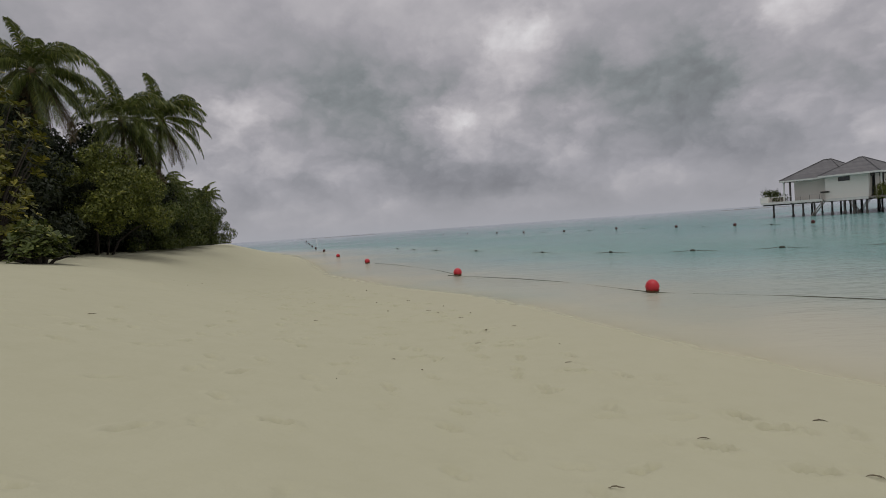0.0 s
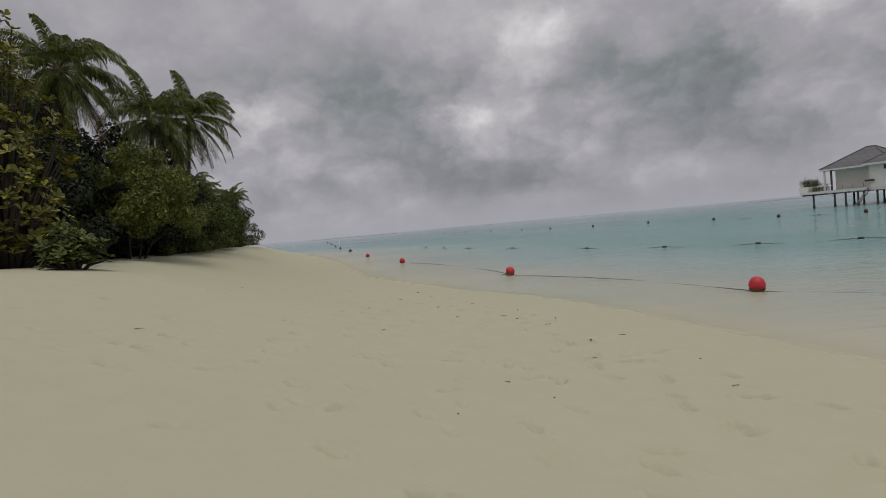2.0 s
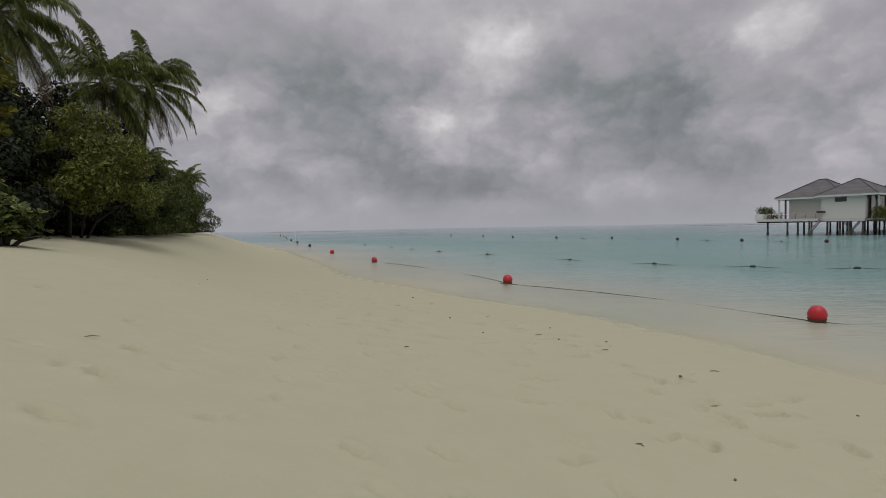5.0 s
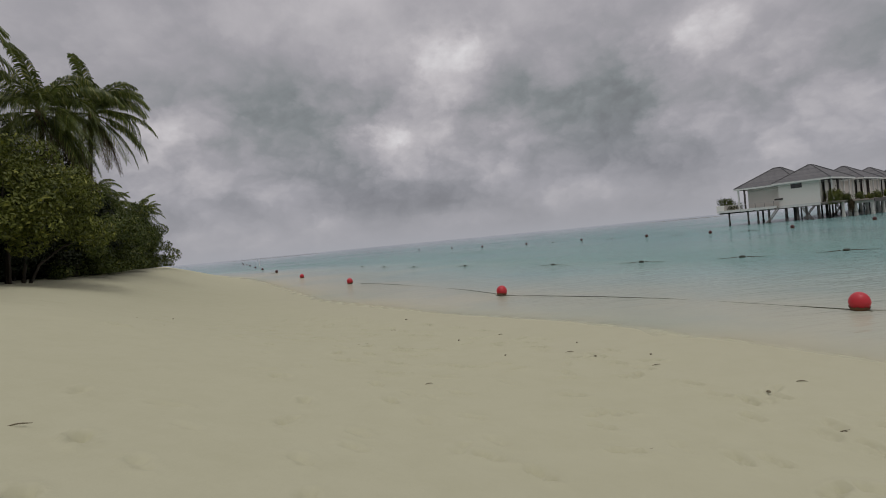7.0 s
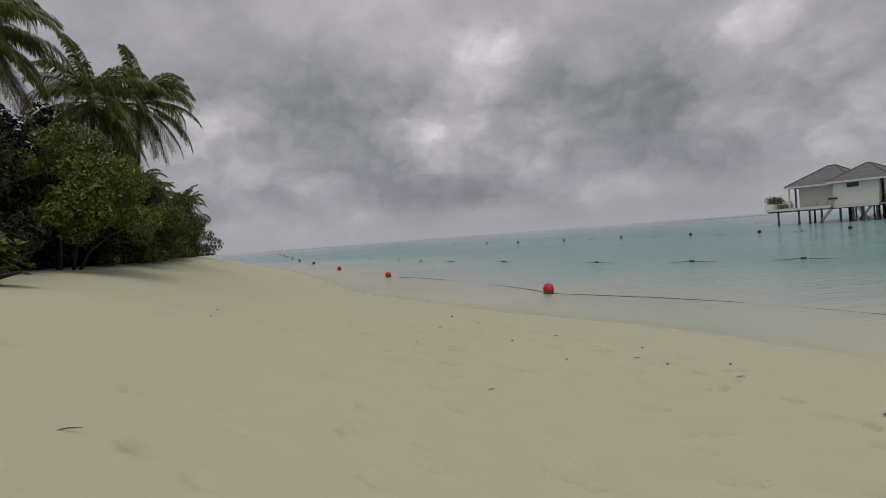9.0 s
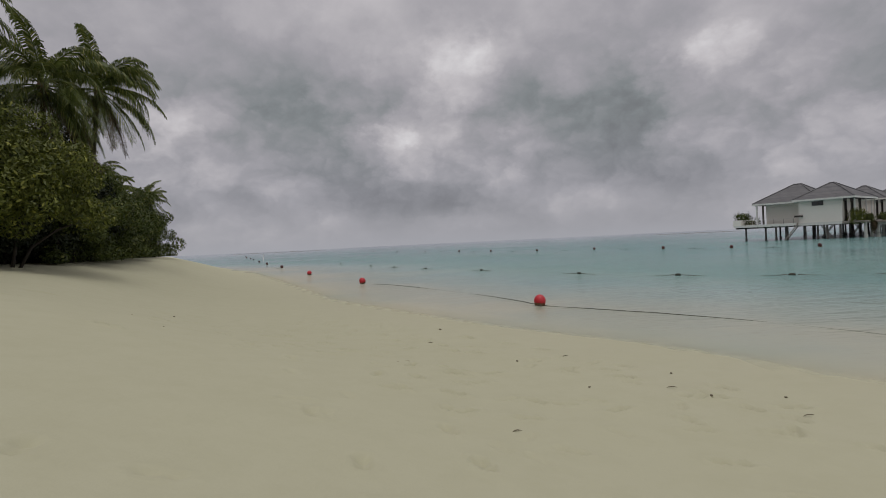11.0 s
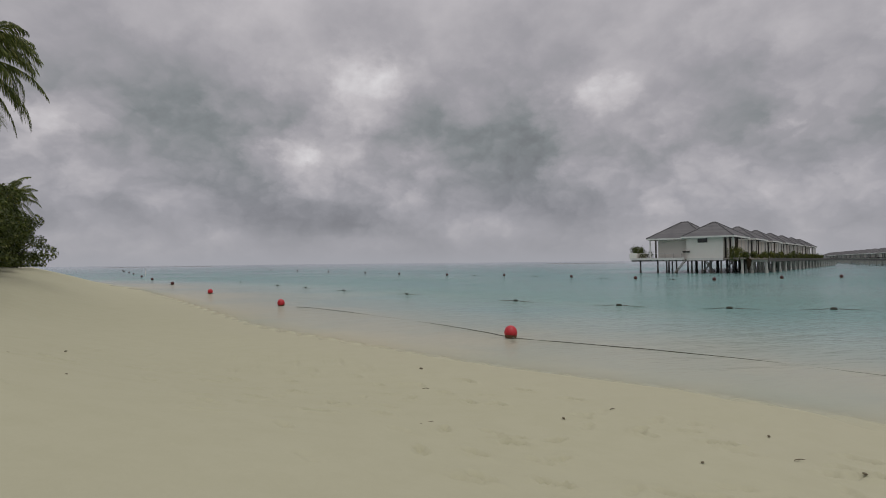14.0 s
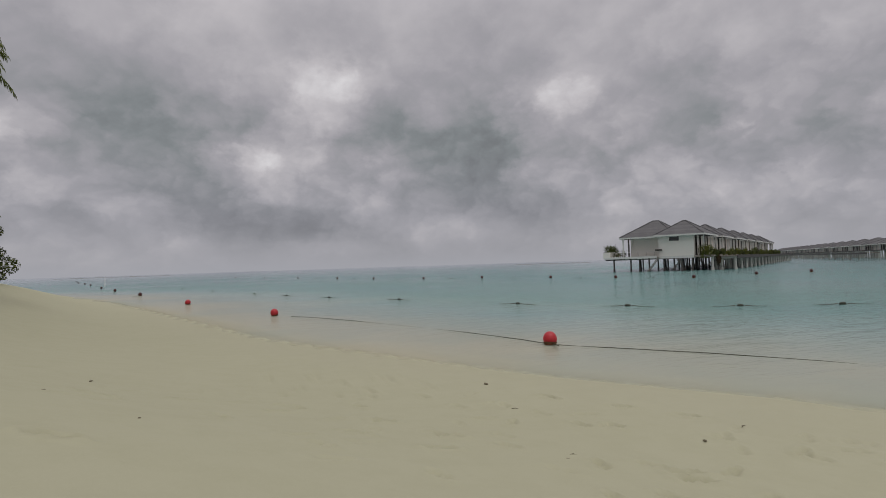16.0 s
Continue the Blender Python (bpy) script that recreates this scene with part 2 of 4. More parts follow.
def water_material():
    """Clear at the edge, turquoise and milky with depth; sky on the ripples."""
    m, n = material("lagoon_water")
    c = coords(n)
    depth = n.add("ShaderNodeAttribute", attribute_name="depth").outputs["Fac"]
    depth = n.math("ADD", depth, n.math("MULTIPLY", n.math("MULTIPLY_ADD", n.noise(c, 0.12, 4.0, 0.5), 0.5, -0.25), n.math("MINIMUM", depth, 1.0)))
    murk = n.math("SUBTRACT", 1.0, n.math("EXPONENT", n.math("MULTIPLY", n.math("MAXIMUM", depth, 0.0), -70.0)))
    tint = n.ramp(n.math("DIVIDE", depth, 2.4), [(0.0, (1.0, 1.0, 1.0)), (0.06, (0.975, 0.955, 0.955)), (0.2, (0.92, 0.955, 0.92)), (0.5, (0.55, 0.75, 0.74)), (1.0, (0.45, 0.68, 0.70))])
    body = n.ramp(n.math("DIVIDE", depth, 2.6), [(0.0, (0.455, 0.434, 0.322)), (0.06, (0.415, 0.406, 0.318)), (0.13, (0.355, 0.385, 0.322)), (0.27, (0.285, 0.378, 0.338)), (0.45, (0.195, 0.325, 0.292)), (1.0, (0.145, 0.270, 0.255))])
    body = n.mix(n.ramp(n.noise(c, 0.06, 5.0, 0.6), [(0.45, (0, 0, 0)), (0.7, (0.5, 0.5, 0.5))]), body, (0.155, 0.29, 0.31))
    # body brightened at the rim to offset shade the sheet casts on the bed
    body = n.mix(1.0, body, n.ramp(murk, [(0.0, (1.8, 1.8, 1.8)), (1.0, (1, 1, 1))]), "MULTIPLY")
    # ripples: long low swell and fine wind lines
    st = n.add("ShaderNodeMapping", {"Vector": c, "Scale": (0.55, 1.6, 1.0), "Rotation": (0, 0, radians(28))}).outputs[0]
    w1, w2, w3 = n.noise(st, 1.3, 4.0, 0.55, 0.6), n.noise(st, 5.0, 3.0, 0.5, 0.4), n.noise(st, 0.22, 3.0, 0.5)
    calm = n.ramp(n.noise(c, 0.05, 3.0, 0.5), [(0.35, (0.35, 0.35, 0.35)), (0.65, (1, 1, 1))])
    h = n.math("MULTIPLY", n.math("ADD", w1, n.math("MULTIPLY_ADD", w2, 0.42, w3)), calm)
    shore = n.math("MINIMUM", n.math("MULTIPLY_ADD", depth, 0.9, 0.08), 1.0)
    # past the buoys the lagoon lies smoother and carries more of the pale sky
    pos = n.add("ShaderNodeNewGeometry").outputs["Position"]
    off = n.add("ShaderNodeVectorMath", {0: pos}, operation="LENGTH").outputs["Value"]
    outer = n.math("SUBTRACT", 1.0, n.math("EXPONENT", n.math("DIVIDE", n.math("MAXIMUM", n.math("SUBTRACT", off, 25.0), 0.0), -130.0)))
    nor = n.bump(n.math("MULTIPLY", h, n.math("MULTIPLY", shore, n.math("MULTIPLY_ADD", outer, -0.6, 1.0))), 1.0, 0.24)
    deep = n.add("ShaderNodeBsdfDiffuse", {"Color": body, "Normal": nor})
    clear = n.add("ShaderNodeBsdfTransparent", {"Color": tint})
    inner = n.add("ShaderNodeMixShader", {0: murk, 1: clear.outputs[0], 2: deep.outputs[0]})
    gloss = n.add("ShaderNodeBsdfGlossy", {"Color": (0.95, 0.97, 1.0, 1.0), "Roughness": 0.09, "Normal": nor})
    facing = n.add("ShaderNodeLayerWeight", {"Blend": 0.5, "Normal": nor}).outputs["Facing"]
    fr = n.math("MULTIPLY_ADD", n.math("POWER", facing, 5.0), 0.98, 0.02)
    top = n.add("ShaderNodeMixShader", {0: n.math("MULTIPLY", n.math("MINIMUM", n.math("MULTIPLY", fr, n.math("MULTIPLY_ADD", outer, 0.5, 0.60)), n.math("MULTIPLY_ADD", outer, 0.34, 0.60)), n.math("MULTIPLY", n.math("MINIMUM", n.math("MULTIPLY", depth, 14.0), 1.0), n.math("MINIMUM", n.math("MULTIPLY_ADD", depth, 0.8, 0.52), 1.0))), 1: inner.outputs[0], 2: gloss.outputs[0]})
    finish(n, top.outputs[0])
    return m


def leaf_material(name, deep, fresh, old, rough=0.5, old_from=0.72, thin=0.25):
    """Leaves: every leaf its own tone, from deep to fresh, a few of them old."""
    m, n = material(name)
    geo = n.add("ShaderNodeNewGeometry")
    isl = geo.outputs["Random Per Island"]
    c = coords(n)
    tone = n.math("MULTIPLY_ADD", n.noise(c, 1.1, 3.0, 0.6), 1.3, -0.35)
    tone = n.math("MULTIPLY_ADD", isl, 0.45, n.math("MULTIPLY", tone, 0.6), clamp=True)
    col = n.mix(tone, deep, fresh)
    col = n.mix(n.ramp(n.math("FRACT", n.math("MULTIPLY", isl, 7.31)), [(old_from, (0, 0, 0)), (min(1.0, old_from + 0.25), (1, 1, 1))]), col, old)
    col = n.mix(n.math("MULTIPLY", n.noise(c, 30.0, 2.0, 0.6), 0.35), col, deep)
    p = n.add("ShaderNodeBsdfPrincipled", {"Base Color": col, "Roughness": rough, "Specular IOR Level": 0.3})
    tr = n.add("ShaderNodeBsdfTranslucent", {"Color": col})
    mx = n.add("ShaderNodeMixShader", {0: thin, 1: p.outputs[0], 2: tr.outputs[0]})
    finish(n, mx.outputs[0])
    return m


def shingle_material():
    m, n = material("grey_shingles")
    c = coords(n)
    br = n.add("ShaderNodeTexBrick", {"Vector": n.add("ShaderNodeMapping", {"Vector": c, "Rotation": (radians(90), 0, 0)}).outputs[0], "Scale": 1.0, "Color1": (0.112, 0.112, 0.115, 1), "Color2": (0.16, 0.158, 0.16, 1), "Mortar": (0.06, 0.06, 0.065, 1), "Mortar Size": 0.012, "Brick Width": 0.35, "Row Height": 0.14})
    a = n.noise(c, 0.9, 6.0, 0.65)
    col = n.mix(n.math("MULTIPLY", a, 0.6), br.outputs[0], (0.20, 0.197, 0.195))
    p = n.add("ShaderNodeBsdfPrincipled", {"Base Color": col, "Roughness": 0.85, "Specular IOR Level": 0.25, "Normal": n.bump(br.outputs[1], 0.6, 0.03)})
    finish(n, p.outputs[0])
    return m


SAND, WATER = sand_material(), water_material()
WALL = plain("white_painted_render", (0.76, 0.73, 0.66), (0.83, 0.80, 0.74), 0.8, 0.8, 0.1, 0.01, stain=((0.48, 0.47, 0.38), 0.6, 0.62, 0.85))
TRIM = plain("white_trim", (0.60, 0.60, 0.56), (0.72, 0.72, 0.68), 0.6, 2.0)
ROOF = shingle_material()
PILE = plain("weathered_piles", (0.10, 0.09, 0.08), (0.20, 0.185, 0.165), 0.85, 2.0, 0.4, stain=((0.03, 0.03, 0.028), 1.3, 0.45, 0.65))
PALE_PILE = plain("pale_concrete_pillar", (0.42, 0.42, 0.38), (0.56, 0.55, 0.50), 0.85, 1.5, 0.3, stain=((0.12, 0.12, 0.10), 1.1, 0.58, 0.75))
DECK = plain("weathered_deck_timber", (0.20, 0.175, 0.15), (0.34, 0.31, 0.27), 0.85, 3.0, 0.4)
DARK_WOOD = plain("dark_stained_wood", (0.035, 0.03, 0.026), (0.08, 0.066, 0.055), 0.6, 4.0)
CURTAIN = plain("pale_curtain", (0.45, 0.42, 0.34), (0.60, 0.57, 0.48), 0.9, 3.0)
RED = plain("faded_red_plastic", (0.42, 0.012, 0.022), (0.56, 0.03, 0.04), 0.42, 5.0, 0.08, 0.005, spec=0.5, stain=((0.24, 0.012, 0.015), 4.0, 0.60, 0.80))
DULL_RED = plain("weathered_dark_red_plastic", (0.05, 0.018, 0.017), (0.10, 0.028, 0.025), 0.6, 5.0, 0.1)
WEED = plain("algae_covered_plastic", (0.018, 0.022, 0.016), (0.06, 0.062, 0.04), 0.7, 14.0, 0.6, 0.02)
ROPE = plain("wet_algae_rope", (0.06, 0.065, 0.042), (0.13, 0.13, 0.085), 0.8, 20.0, 0.5)
RUST = plain("brown_fouling", (0.10, 0.05, 0.025), (0.22, 0.12, 0.06), 0.8, 20.0, 0.5)
BARK = plain("grey_brown_bark", (0.022, 0.018, 0.014), (0.075, 0.062, 0.05), 0.9, 6.0, 0.7, 0.03)
PALE_BARK = plain("bleached_driftwood", (0.32, 0.30, 0.27), (0.52, 0.50, 0.46), 0.85, 8.0, 0.5, 0.02)
TWIG = plain("dry_weed", (0.10, 0.085, 0.055), (0.22, 0.19, 0.125), 0.9, 20.0)
STONE = plain("grey_reef_stone", (0.18, 0.185, 0.18), (0.30, 0.30, 0.29), 0.9, 0.3, 0.5, 0.2)
GLASS_M, gn = material("window_glass")
finish(gn, gn.add("ShaderNodeBsdfPrincipled", {"Base Color": (0.03, 0.035, 0.035, 1), "Roughness": 0.06, "Specular IOR Level": 0.6}).outputs[0])
PALM_LEAF = leaf_material("palm_leaflets", (0.018, 0.032, 0.008), (0.25, 0.30, 0.07), (0.38, 0.37, 0.11), 0.34, 0.78)
DEAD_LEAF = leaf_material("dry_palm_leaflets", (0.06, 0.043, 0.022), (0.15, 0.11, 0.06), (0.20, 0.15, 0.09), 0.8, 0.7)
BUSH_LEAF = leaf_material("olive_bush_leaves", (0.020, 0.030, 0.006), (0.27, 0.305, 0.048), (0.36, 0.36, 0.07), 0.5, 0.84, 0.15)
SHRUB_LEAF = leaf_material("yellow_green_leaves", (0.045, 0.054, 0.009), (0.25, 0.245, 0.036), (0.42, 0.37, 0.06), 0.42, 0.70, 0.15)
# near-black tones put the shade of bush interiors and understory into the leaf colour
SHADED_LEAF = leaf_material("shaded_green_leaves", (0.007, 0.012, 0.004), (0.034, 0.046, 0.015), (0.06, 0.064, 0.02), 0.65, 0.88, 0.05)
HEDGE_LEAF = leaf_material("green_beach_leaves", (0.022, 0.034, 0.008), (0.15, 0.19, 0.036), (0.24, 0.25, 0.06), 0.5, 0.82, 0.15)


# ---- building helpers ----
def mesh_object(name, verts, faces, mat, parent=None, smooth=False):
    me = bpy.data.meshes.new(name)
    me.from_pydata([tuple(v) for v in verts], [], faces)
    me.materials.append(mat)
    if smooth:
        me.polygons.foreach_set("use_smooth", [True] * len(me.polygons))
    me.update()
    ob = new(name, me)
    ob.parent = parent
    return ob


def part(name, bm, mat, parent, label="", smooth=False):
    me = bpy.data.meshes.new(name)
    bm.to_mesh(me)
    bm.free()
    me.materials.append(mat)
    if smooth:
        me.polygons.foreach_set("use_smooth", [True] * len(me.polygons))
    ob = new(name, me)
    ob.parent = parent
    return tagged(ob, label)


def box(x0, x1, y0, y1, z0, z1, bevel=0.0):
    bm = bmesh.new()
    bmesh.ops.create_cube(bm, size=1.0)
    for v in bm.verts:
        v.co = Vector((x0 + (v.co.x + 0.5) * (x1 - x0), y0 + (v.co.y + 0.5) * (y1 - y0), z0 + (v.co.z + 0.5) * (z1 - z0)))
    if bevel:
        bmesh.ops.bevel(bm, geom=bm.edges[:], offset=bevel, segments=1, affect="EDGES")
    return bm


def tube_data(points, radii, sides=7):
    """A tapered tube along points, closed at both ends."""
    pts = [Vector(p) for p in points]
    verts, faces = [], []
    for i, p in enumerate(pts):
        d = (pts[min(i + 1, len(pts) - 1)] - pts[max(i - 1, 0)]).normalized()
        a = d.cross(Vector((0.31, 0.87, 0.4))).normalized()
        b = d.cross(a)
        for k in range(sides):
            t = 2 * math.pi * k / sides
            verts.append(p + (a * math.cos(t) + b * math.sin(t)) * radii[i])
    for i in range(len(pts) - 1):
        for k in range(sides):
            q = (k + 1) % sides
            faces.append((i * sides + k, i * sides + q, (i + 1) * sides + q, (i + 1) * sides + k))
    faces.append(tuple(range(sides))[::-1])
    faces.append(tuple((len(pts) - 1) * sides + k for k in range(sides)))
    return verts, faces


def tubes(name, list_of, mat, parent=None, sides=6):
    V, F = [], []
    for pts, rad in list_of:
        v, f = tube_data(pts, rad, sides)
        o = len(V)
        V += v
        F += [tuple(i + o for i in q) for q in f]
    return mesh_object(name, V, F, mat, parent, True)


# ---- ground and water ----
SHORE_Y = (-3500, -200, -30, 0, 4.3, 7.6, 10.0, 12.3, 15.0, 18.0, 22.0, 33.0, 47.0, 58.0, 75.0, 110.0, 200.0, 3500.0)
SHORE_X = (900, 70, 15.5, 5.6, 3.7, 2.3, 1.6, 0.7, -1.2, -2.8, -4.8, -8.2, -12.8, -17.5, -30.0, -70.0, -220.0, -6000.0)


def shore(y):
    k = 0.6
    return (np.interp(np.asarray(y) - k, SHORE_Y, SHORE_X) + np.interp(y, SHORE_Y, SHORE_X) + np.interp(np.asarray(y) + k, SHORE_Y, SHORE_X)) / 3


def land(x, y):
    """Height of the sand: a beach that rises to the tree line, a bed that falls away gently."""
    s = (shore(y) - x) * 0.93
    width = np.interp(y, (-50, 10, 13, 20, 25, 38, 60), (9.4, 9.2, 8.8, 7.7, 6.5, 4.9, 4.6))
    up = 1.6 * (1 - np.exp(-1.7 * (1.05 * np.clip(s, 0, 60) / width) ** 3.4)) + 0.004 * np.clip(s, 0, 3)
    down = -0.065 * np.clip(-s, 0, 3) - 0.10 * np.clip(-s - 3, 0, 14) - 0.02 * np.clip(-s - 17, 0, 60)
    return np.where(s > 0, up, down)


def graded(lo, hi, step, limit, grow=1.17):
    mid = list(np.arange(lo, hi + step * 0.5, step))
    a, b, d = [], [], step
    x = lo
    while x > -limit:
        d *= grow
        x -= d
        a.append(x)
    d, x = step, hi
    while x < limit:
        d *= grow
        x += d
        b.append(x)
    return np.array(a[::-1] + mid + b)


def sheet(name, xs, ys, height, mat):
    X, Y = np.meshgrid(xs, ys)
    Z = height(X, Y)
    nx, ny = len(xs), len(ys)
    me = bpy.data.meshes.new(name)
    me.vertices.add(nx * ny)
    me.vertices.foreach_set("co", np.stack([X, Y, Z], -1).astype(np.float32).ravel())
    i, j = np.meshgrid(np.arange(nx - 1), np.arange(ny - 1))
    a = (j * nx + i).ravel()
    quads = np.stack([a, a + 1, a + nx + 1, a + nx], -1).astype(np.int32)
    me.loops.add(quads.size)
    me.loops.foreach_set("vertex_index", quads.ravel())
    me.polygons.add(len(quads))
    me.polygons.foreach_set("loop_start", np.arange(0, quads.size, 4, dtype=np.int32))
    me.polygons.foreach_set("use_smooth", np.ones(len(quads), dtype=bool))
    me.update(calc_edges=True)
    me.validate()
    me.materials.append(mat)
    return new(name, me), X, Y


rng = np.random.default_rng(7)
PRINTS = []
for track in range(7):
    # old, half-washed foot tracks along the beach
    off, y0, side = (0.7, 1.5, 2.2, 3.4, 4.3, 5.6, 1.1)[track], rng.uniform(-1, 1), 1
    y = y0
    while y < 24:
        x = float(shore(y)) - off - 0.25 * math.sin(y * 0.7 + track * 2)
        PRINTS.append((x + side * 0.11 + rng.normal(0, 0.06), y + rng.normal(0, 0.06), rng.normal(0.35, 0.18), rng.uniform(0.35, 1.0)))
        side = -side
        y += 0.62 + rng.uniform(-0.08, 0.5 if track % 2 else 0.12)
for k in range(260):
    y = rng.uniform(0.5, 20)
    PRINTS.append((float(shore(y)) - abs(rng.normal(0, 3.6)) - 0.3, y, rng.uniform(0, 3.1), rng.uniform(0.3, 1.1)))

# deeper prints that still hold their shape
for x, y, turn in ((-1.25, 3.71, 1.2), (2.16, 4.02, 0.3), (2.25, 3.77, 1.3), (2.07, 3.1, 1.0), (2.8, 3.56, 1.4), (1.69, 3.5, 0.9), (-4.09, 6.06, 0.5), (-4.32, 6.91, 0.4), (-3.73, 12.66, 1.3), (-3.98, 12.19, 1.4), (-2.49, 11.23, 1.1), (-2.44, 11.38, 1.2), (-6.26, 11.6, 1.2), (-0.66, 10.98, 0.8), (-5.86, 16.86, 1.0), (-2.62, 10.33, 0.9), (0.68, 6.93, 1.2), (1.28, 5.6, 1.2)):
    PRINTS.append((x, y, turn, 1.35))


def sand_height(X, Y):
    Z = land(X, Y)
    near = np.exp(-((X + 2) / 16) ** 2 - ((Y - 9) / 22) ** 2)
    wob = 0.018 * np.sin(X * 0.9 + 1.3 * np.sin(Y * 0.45)) * np.cos(Y * 0.62 + 0.8 * np.sin(X * 0.7)) + 0.006 * np.sin(X * 2.9 + Y * 1.7 + np.sin(Y * 2.1)) * np.sin(Y * 2.3 - X * 1.1)
    Z = Z + wob * near * np.clip((shore(Y) - X) / 4, 0.12, 1)
    for x, y, turn, deep in PRINTS:
        if float(shore(y)) - x < 1.3:
            continue
        ix = np.searchsorted(X[0], (x - 0.45, x + 0.45))
        iy = np.searchsorted(Y[:, 0], (y - 0.45, y + 0.45))
        if ix[1] - ix[0] < 3 or iy[1] - iy[0] < 3:
            continue
        sx, sy = slice(*ix), slice(*iy)
        dx, dy = X[sy, sx] - x, Y[sy, sx] - y
        u, v = dx * math.cos(turn) + dy * math.sin(turn), -dx * math.sin(turn) + dy * math.cos(turn)
        ball, heel = (u / 0.043) ** 2 + ((v - 0.045) / 0.06) ** 2, (u / 0.035) ** 2 + ((v + 0.075) / 0.042) ** 2
        rim = np.sqrt((u / 0.05) ** 2 + (v / 0.115) ** 2)
        Z[sy, sx] += deep * (-0.050 * np.maximum(np.exp(-ball ** 2), np.exp(-heel ** 2)) + 0.014 * np.exp(-((rim - 1.5) / 0.4) ** 2) * (1 + np.sin(u * 60 + v * 25) * 0.5))
    return Z


ground, GX, GY = sheet("ground", graded(-7.2, 4.2, 0.03, 4200), graded(1.6, 14.5, 0.032, 4200), sand_height, SAND)
tagged(ground, "pale beige coral sand beach with faint footprints, sloping under the water", "beach", kind="structure")
water, WX, WY = sheet("water", graded(-14, 14, 0.4, 4200), graded(0, 45, 0.4, 4200), lambda X, Y: np.zeros_like(X), WATER)
depth_attr = water.data.attributes.new("depth", "FLOAT", "POINT")
depth_attr.data.foreach_set("value", np.clip(-land(WX, WY), 0, 4).astype(np.float32).ravel())
tagged(water, "calm turquoise lagoon, clear at the edge", "sea", kind="structure")


# ---- buoys, floats and ropes ----
def ball_buoy(red=True):
    """A round mooring buoy: ball with a moulded seam, an eye on top, fouling at the waterline and a short line."""
    root = new("buoy")
    bm = bmesh.new()
    bmesh.ops.create_uvsphere(bm, u_segments=28, v_segments=18, radius=0.136)
    for v in bm.verts:
        v.co.z = v.co.z * (1.10 if v.co.z > 0 else 1.0) + 0.118
        if abs(v.co.z - 0.118) < 0.012:
            v.co.x *= 1.02
            v.co.y *= 1.02
    part("float_ball", bm, RED if red else DULL_RED, root, smooth=True)
    bm = bmesh.new()
    bmesh.ops.create_cone(bm, segments=24, radius1=0.102, radius2=0.135, depth=0.06, cap_ends=False)
    for v in bm.verts:
        a = math.atan2(v.co.y, v.co.x)
        v.co.z += 0.028 + 0.012 * math.sin(a * 5) * math.sin(a * 3 + 1)
    part("fouling_band", bm, RUST, root, "brown band of fouling at the waterline", True)
    pts = [(0.05, 0.02, 0.02), (-0.04, -0.15, 0.008), (-0.16, -0.30, 0.010), (-0.22, -0.46, 0.004), (-0.38, -0.62, 0.006), (-0.46, -0.74, -0.01)]
    v, f = tube_data(pts, [0.016, 0.014, 0.012, 0.012, 0.010, 0.008], 6)
    mesh_object("tether", v, f, ROPE, root, True)
    return root


INSHORE = [(8.6, 5.6), (4.18, 10.95), (0.37, 17.63), (-4.16, 28.83), (-7.9, 39.8), (-12.6, 56.4), (-17.4, 73.0), (-22.3, 91.0), (-29.9, 120.0), (-36.0, 143.0), (-43.0, 168.0), (-50.0, 196.0), (-57.0, 224.0)]
buoy = tagged(ball_buoy(), "round red plastic buoy floating at the water's edge", "buoy", "red buoys along the shore rope")
buoy.matrix_world = pose(*INSHORE[0], 0)
for i, (x, y) in enumerate(INSHORE[1:5]):
    b = copy_thing(buoy, pose(x, y, 0, (4, -6, 9, 3)[i % 4], (-3, 5, 2, -7)[i % 4], (20, 10, -75, 120)[i % 4]))
    if i == 2:
        tagged(b, "round red plastic buoy leaning over on its line")


def rope_line(name, pts, wave, radius, label, group):
    out = []
    for (x0, y0), (x1, y1) in zip(pts, pts[1:]):
        L = math.hypot(x1 - x0, y1 - y0)
        nx, ny = (y1 - y0) / L, -(x1 - x0) / L
        for k in range(14):
            t = k / 14
            bow = -wave * L * 4 * t * (1 - t) + 0.05 * math.sin(9 * t + x0)
            out.append((x0 + (x1 - x0) * t + nx * bow, y0 + (y1 - y0) * t + ny * bow, 0.003 + 0.009 * math.sin(k * 0.55 + y0 * 0.8) + 0.003 * math.sin(k * 2.3)))
    v, f = tube_data(out, [radius] * len(out), 6)
    return tagged(mesh_object(name, v, f, ROPE, None, True), label, "rope", group)


rope_line("shore_rope", INSHORE[:4], -0.05, 0.0075, "dark green algae-covered rope floating between red buoys", "swimming area ropes")

fouled = tagged(ball_buoy(False), "weathered dark red buoy of the shore rope", "buoy", "dark buoys along the shore rope")
fouled.matrix_world = pose(*INSHORE[5], 0)
for i, (x, y) in enumerate(INSHORE[6:]):
    copy_thing(fouled, pose(x, y, 0, 4, -3, 40 * i))

MIDLINE = [(18.5, 16.8), (15.3, 18.2), (12.4, 19.8), (9.8, 21.3), (7.3, 23.7), (4.95, 27.3), (2.0, 34.0), (-0.6, 39.2), (-2.5, 44.2), (-4.3, 49.5), (-7.5, 59.6), (-11, 72), (-15, 86)]


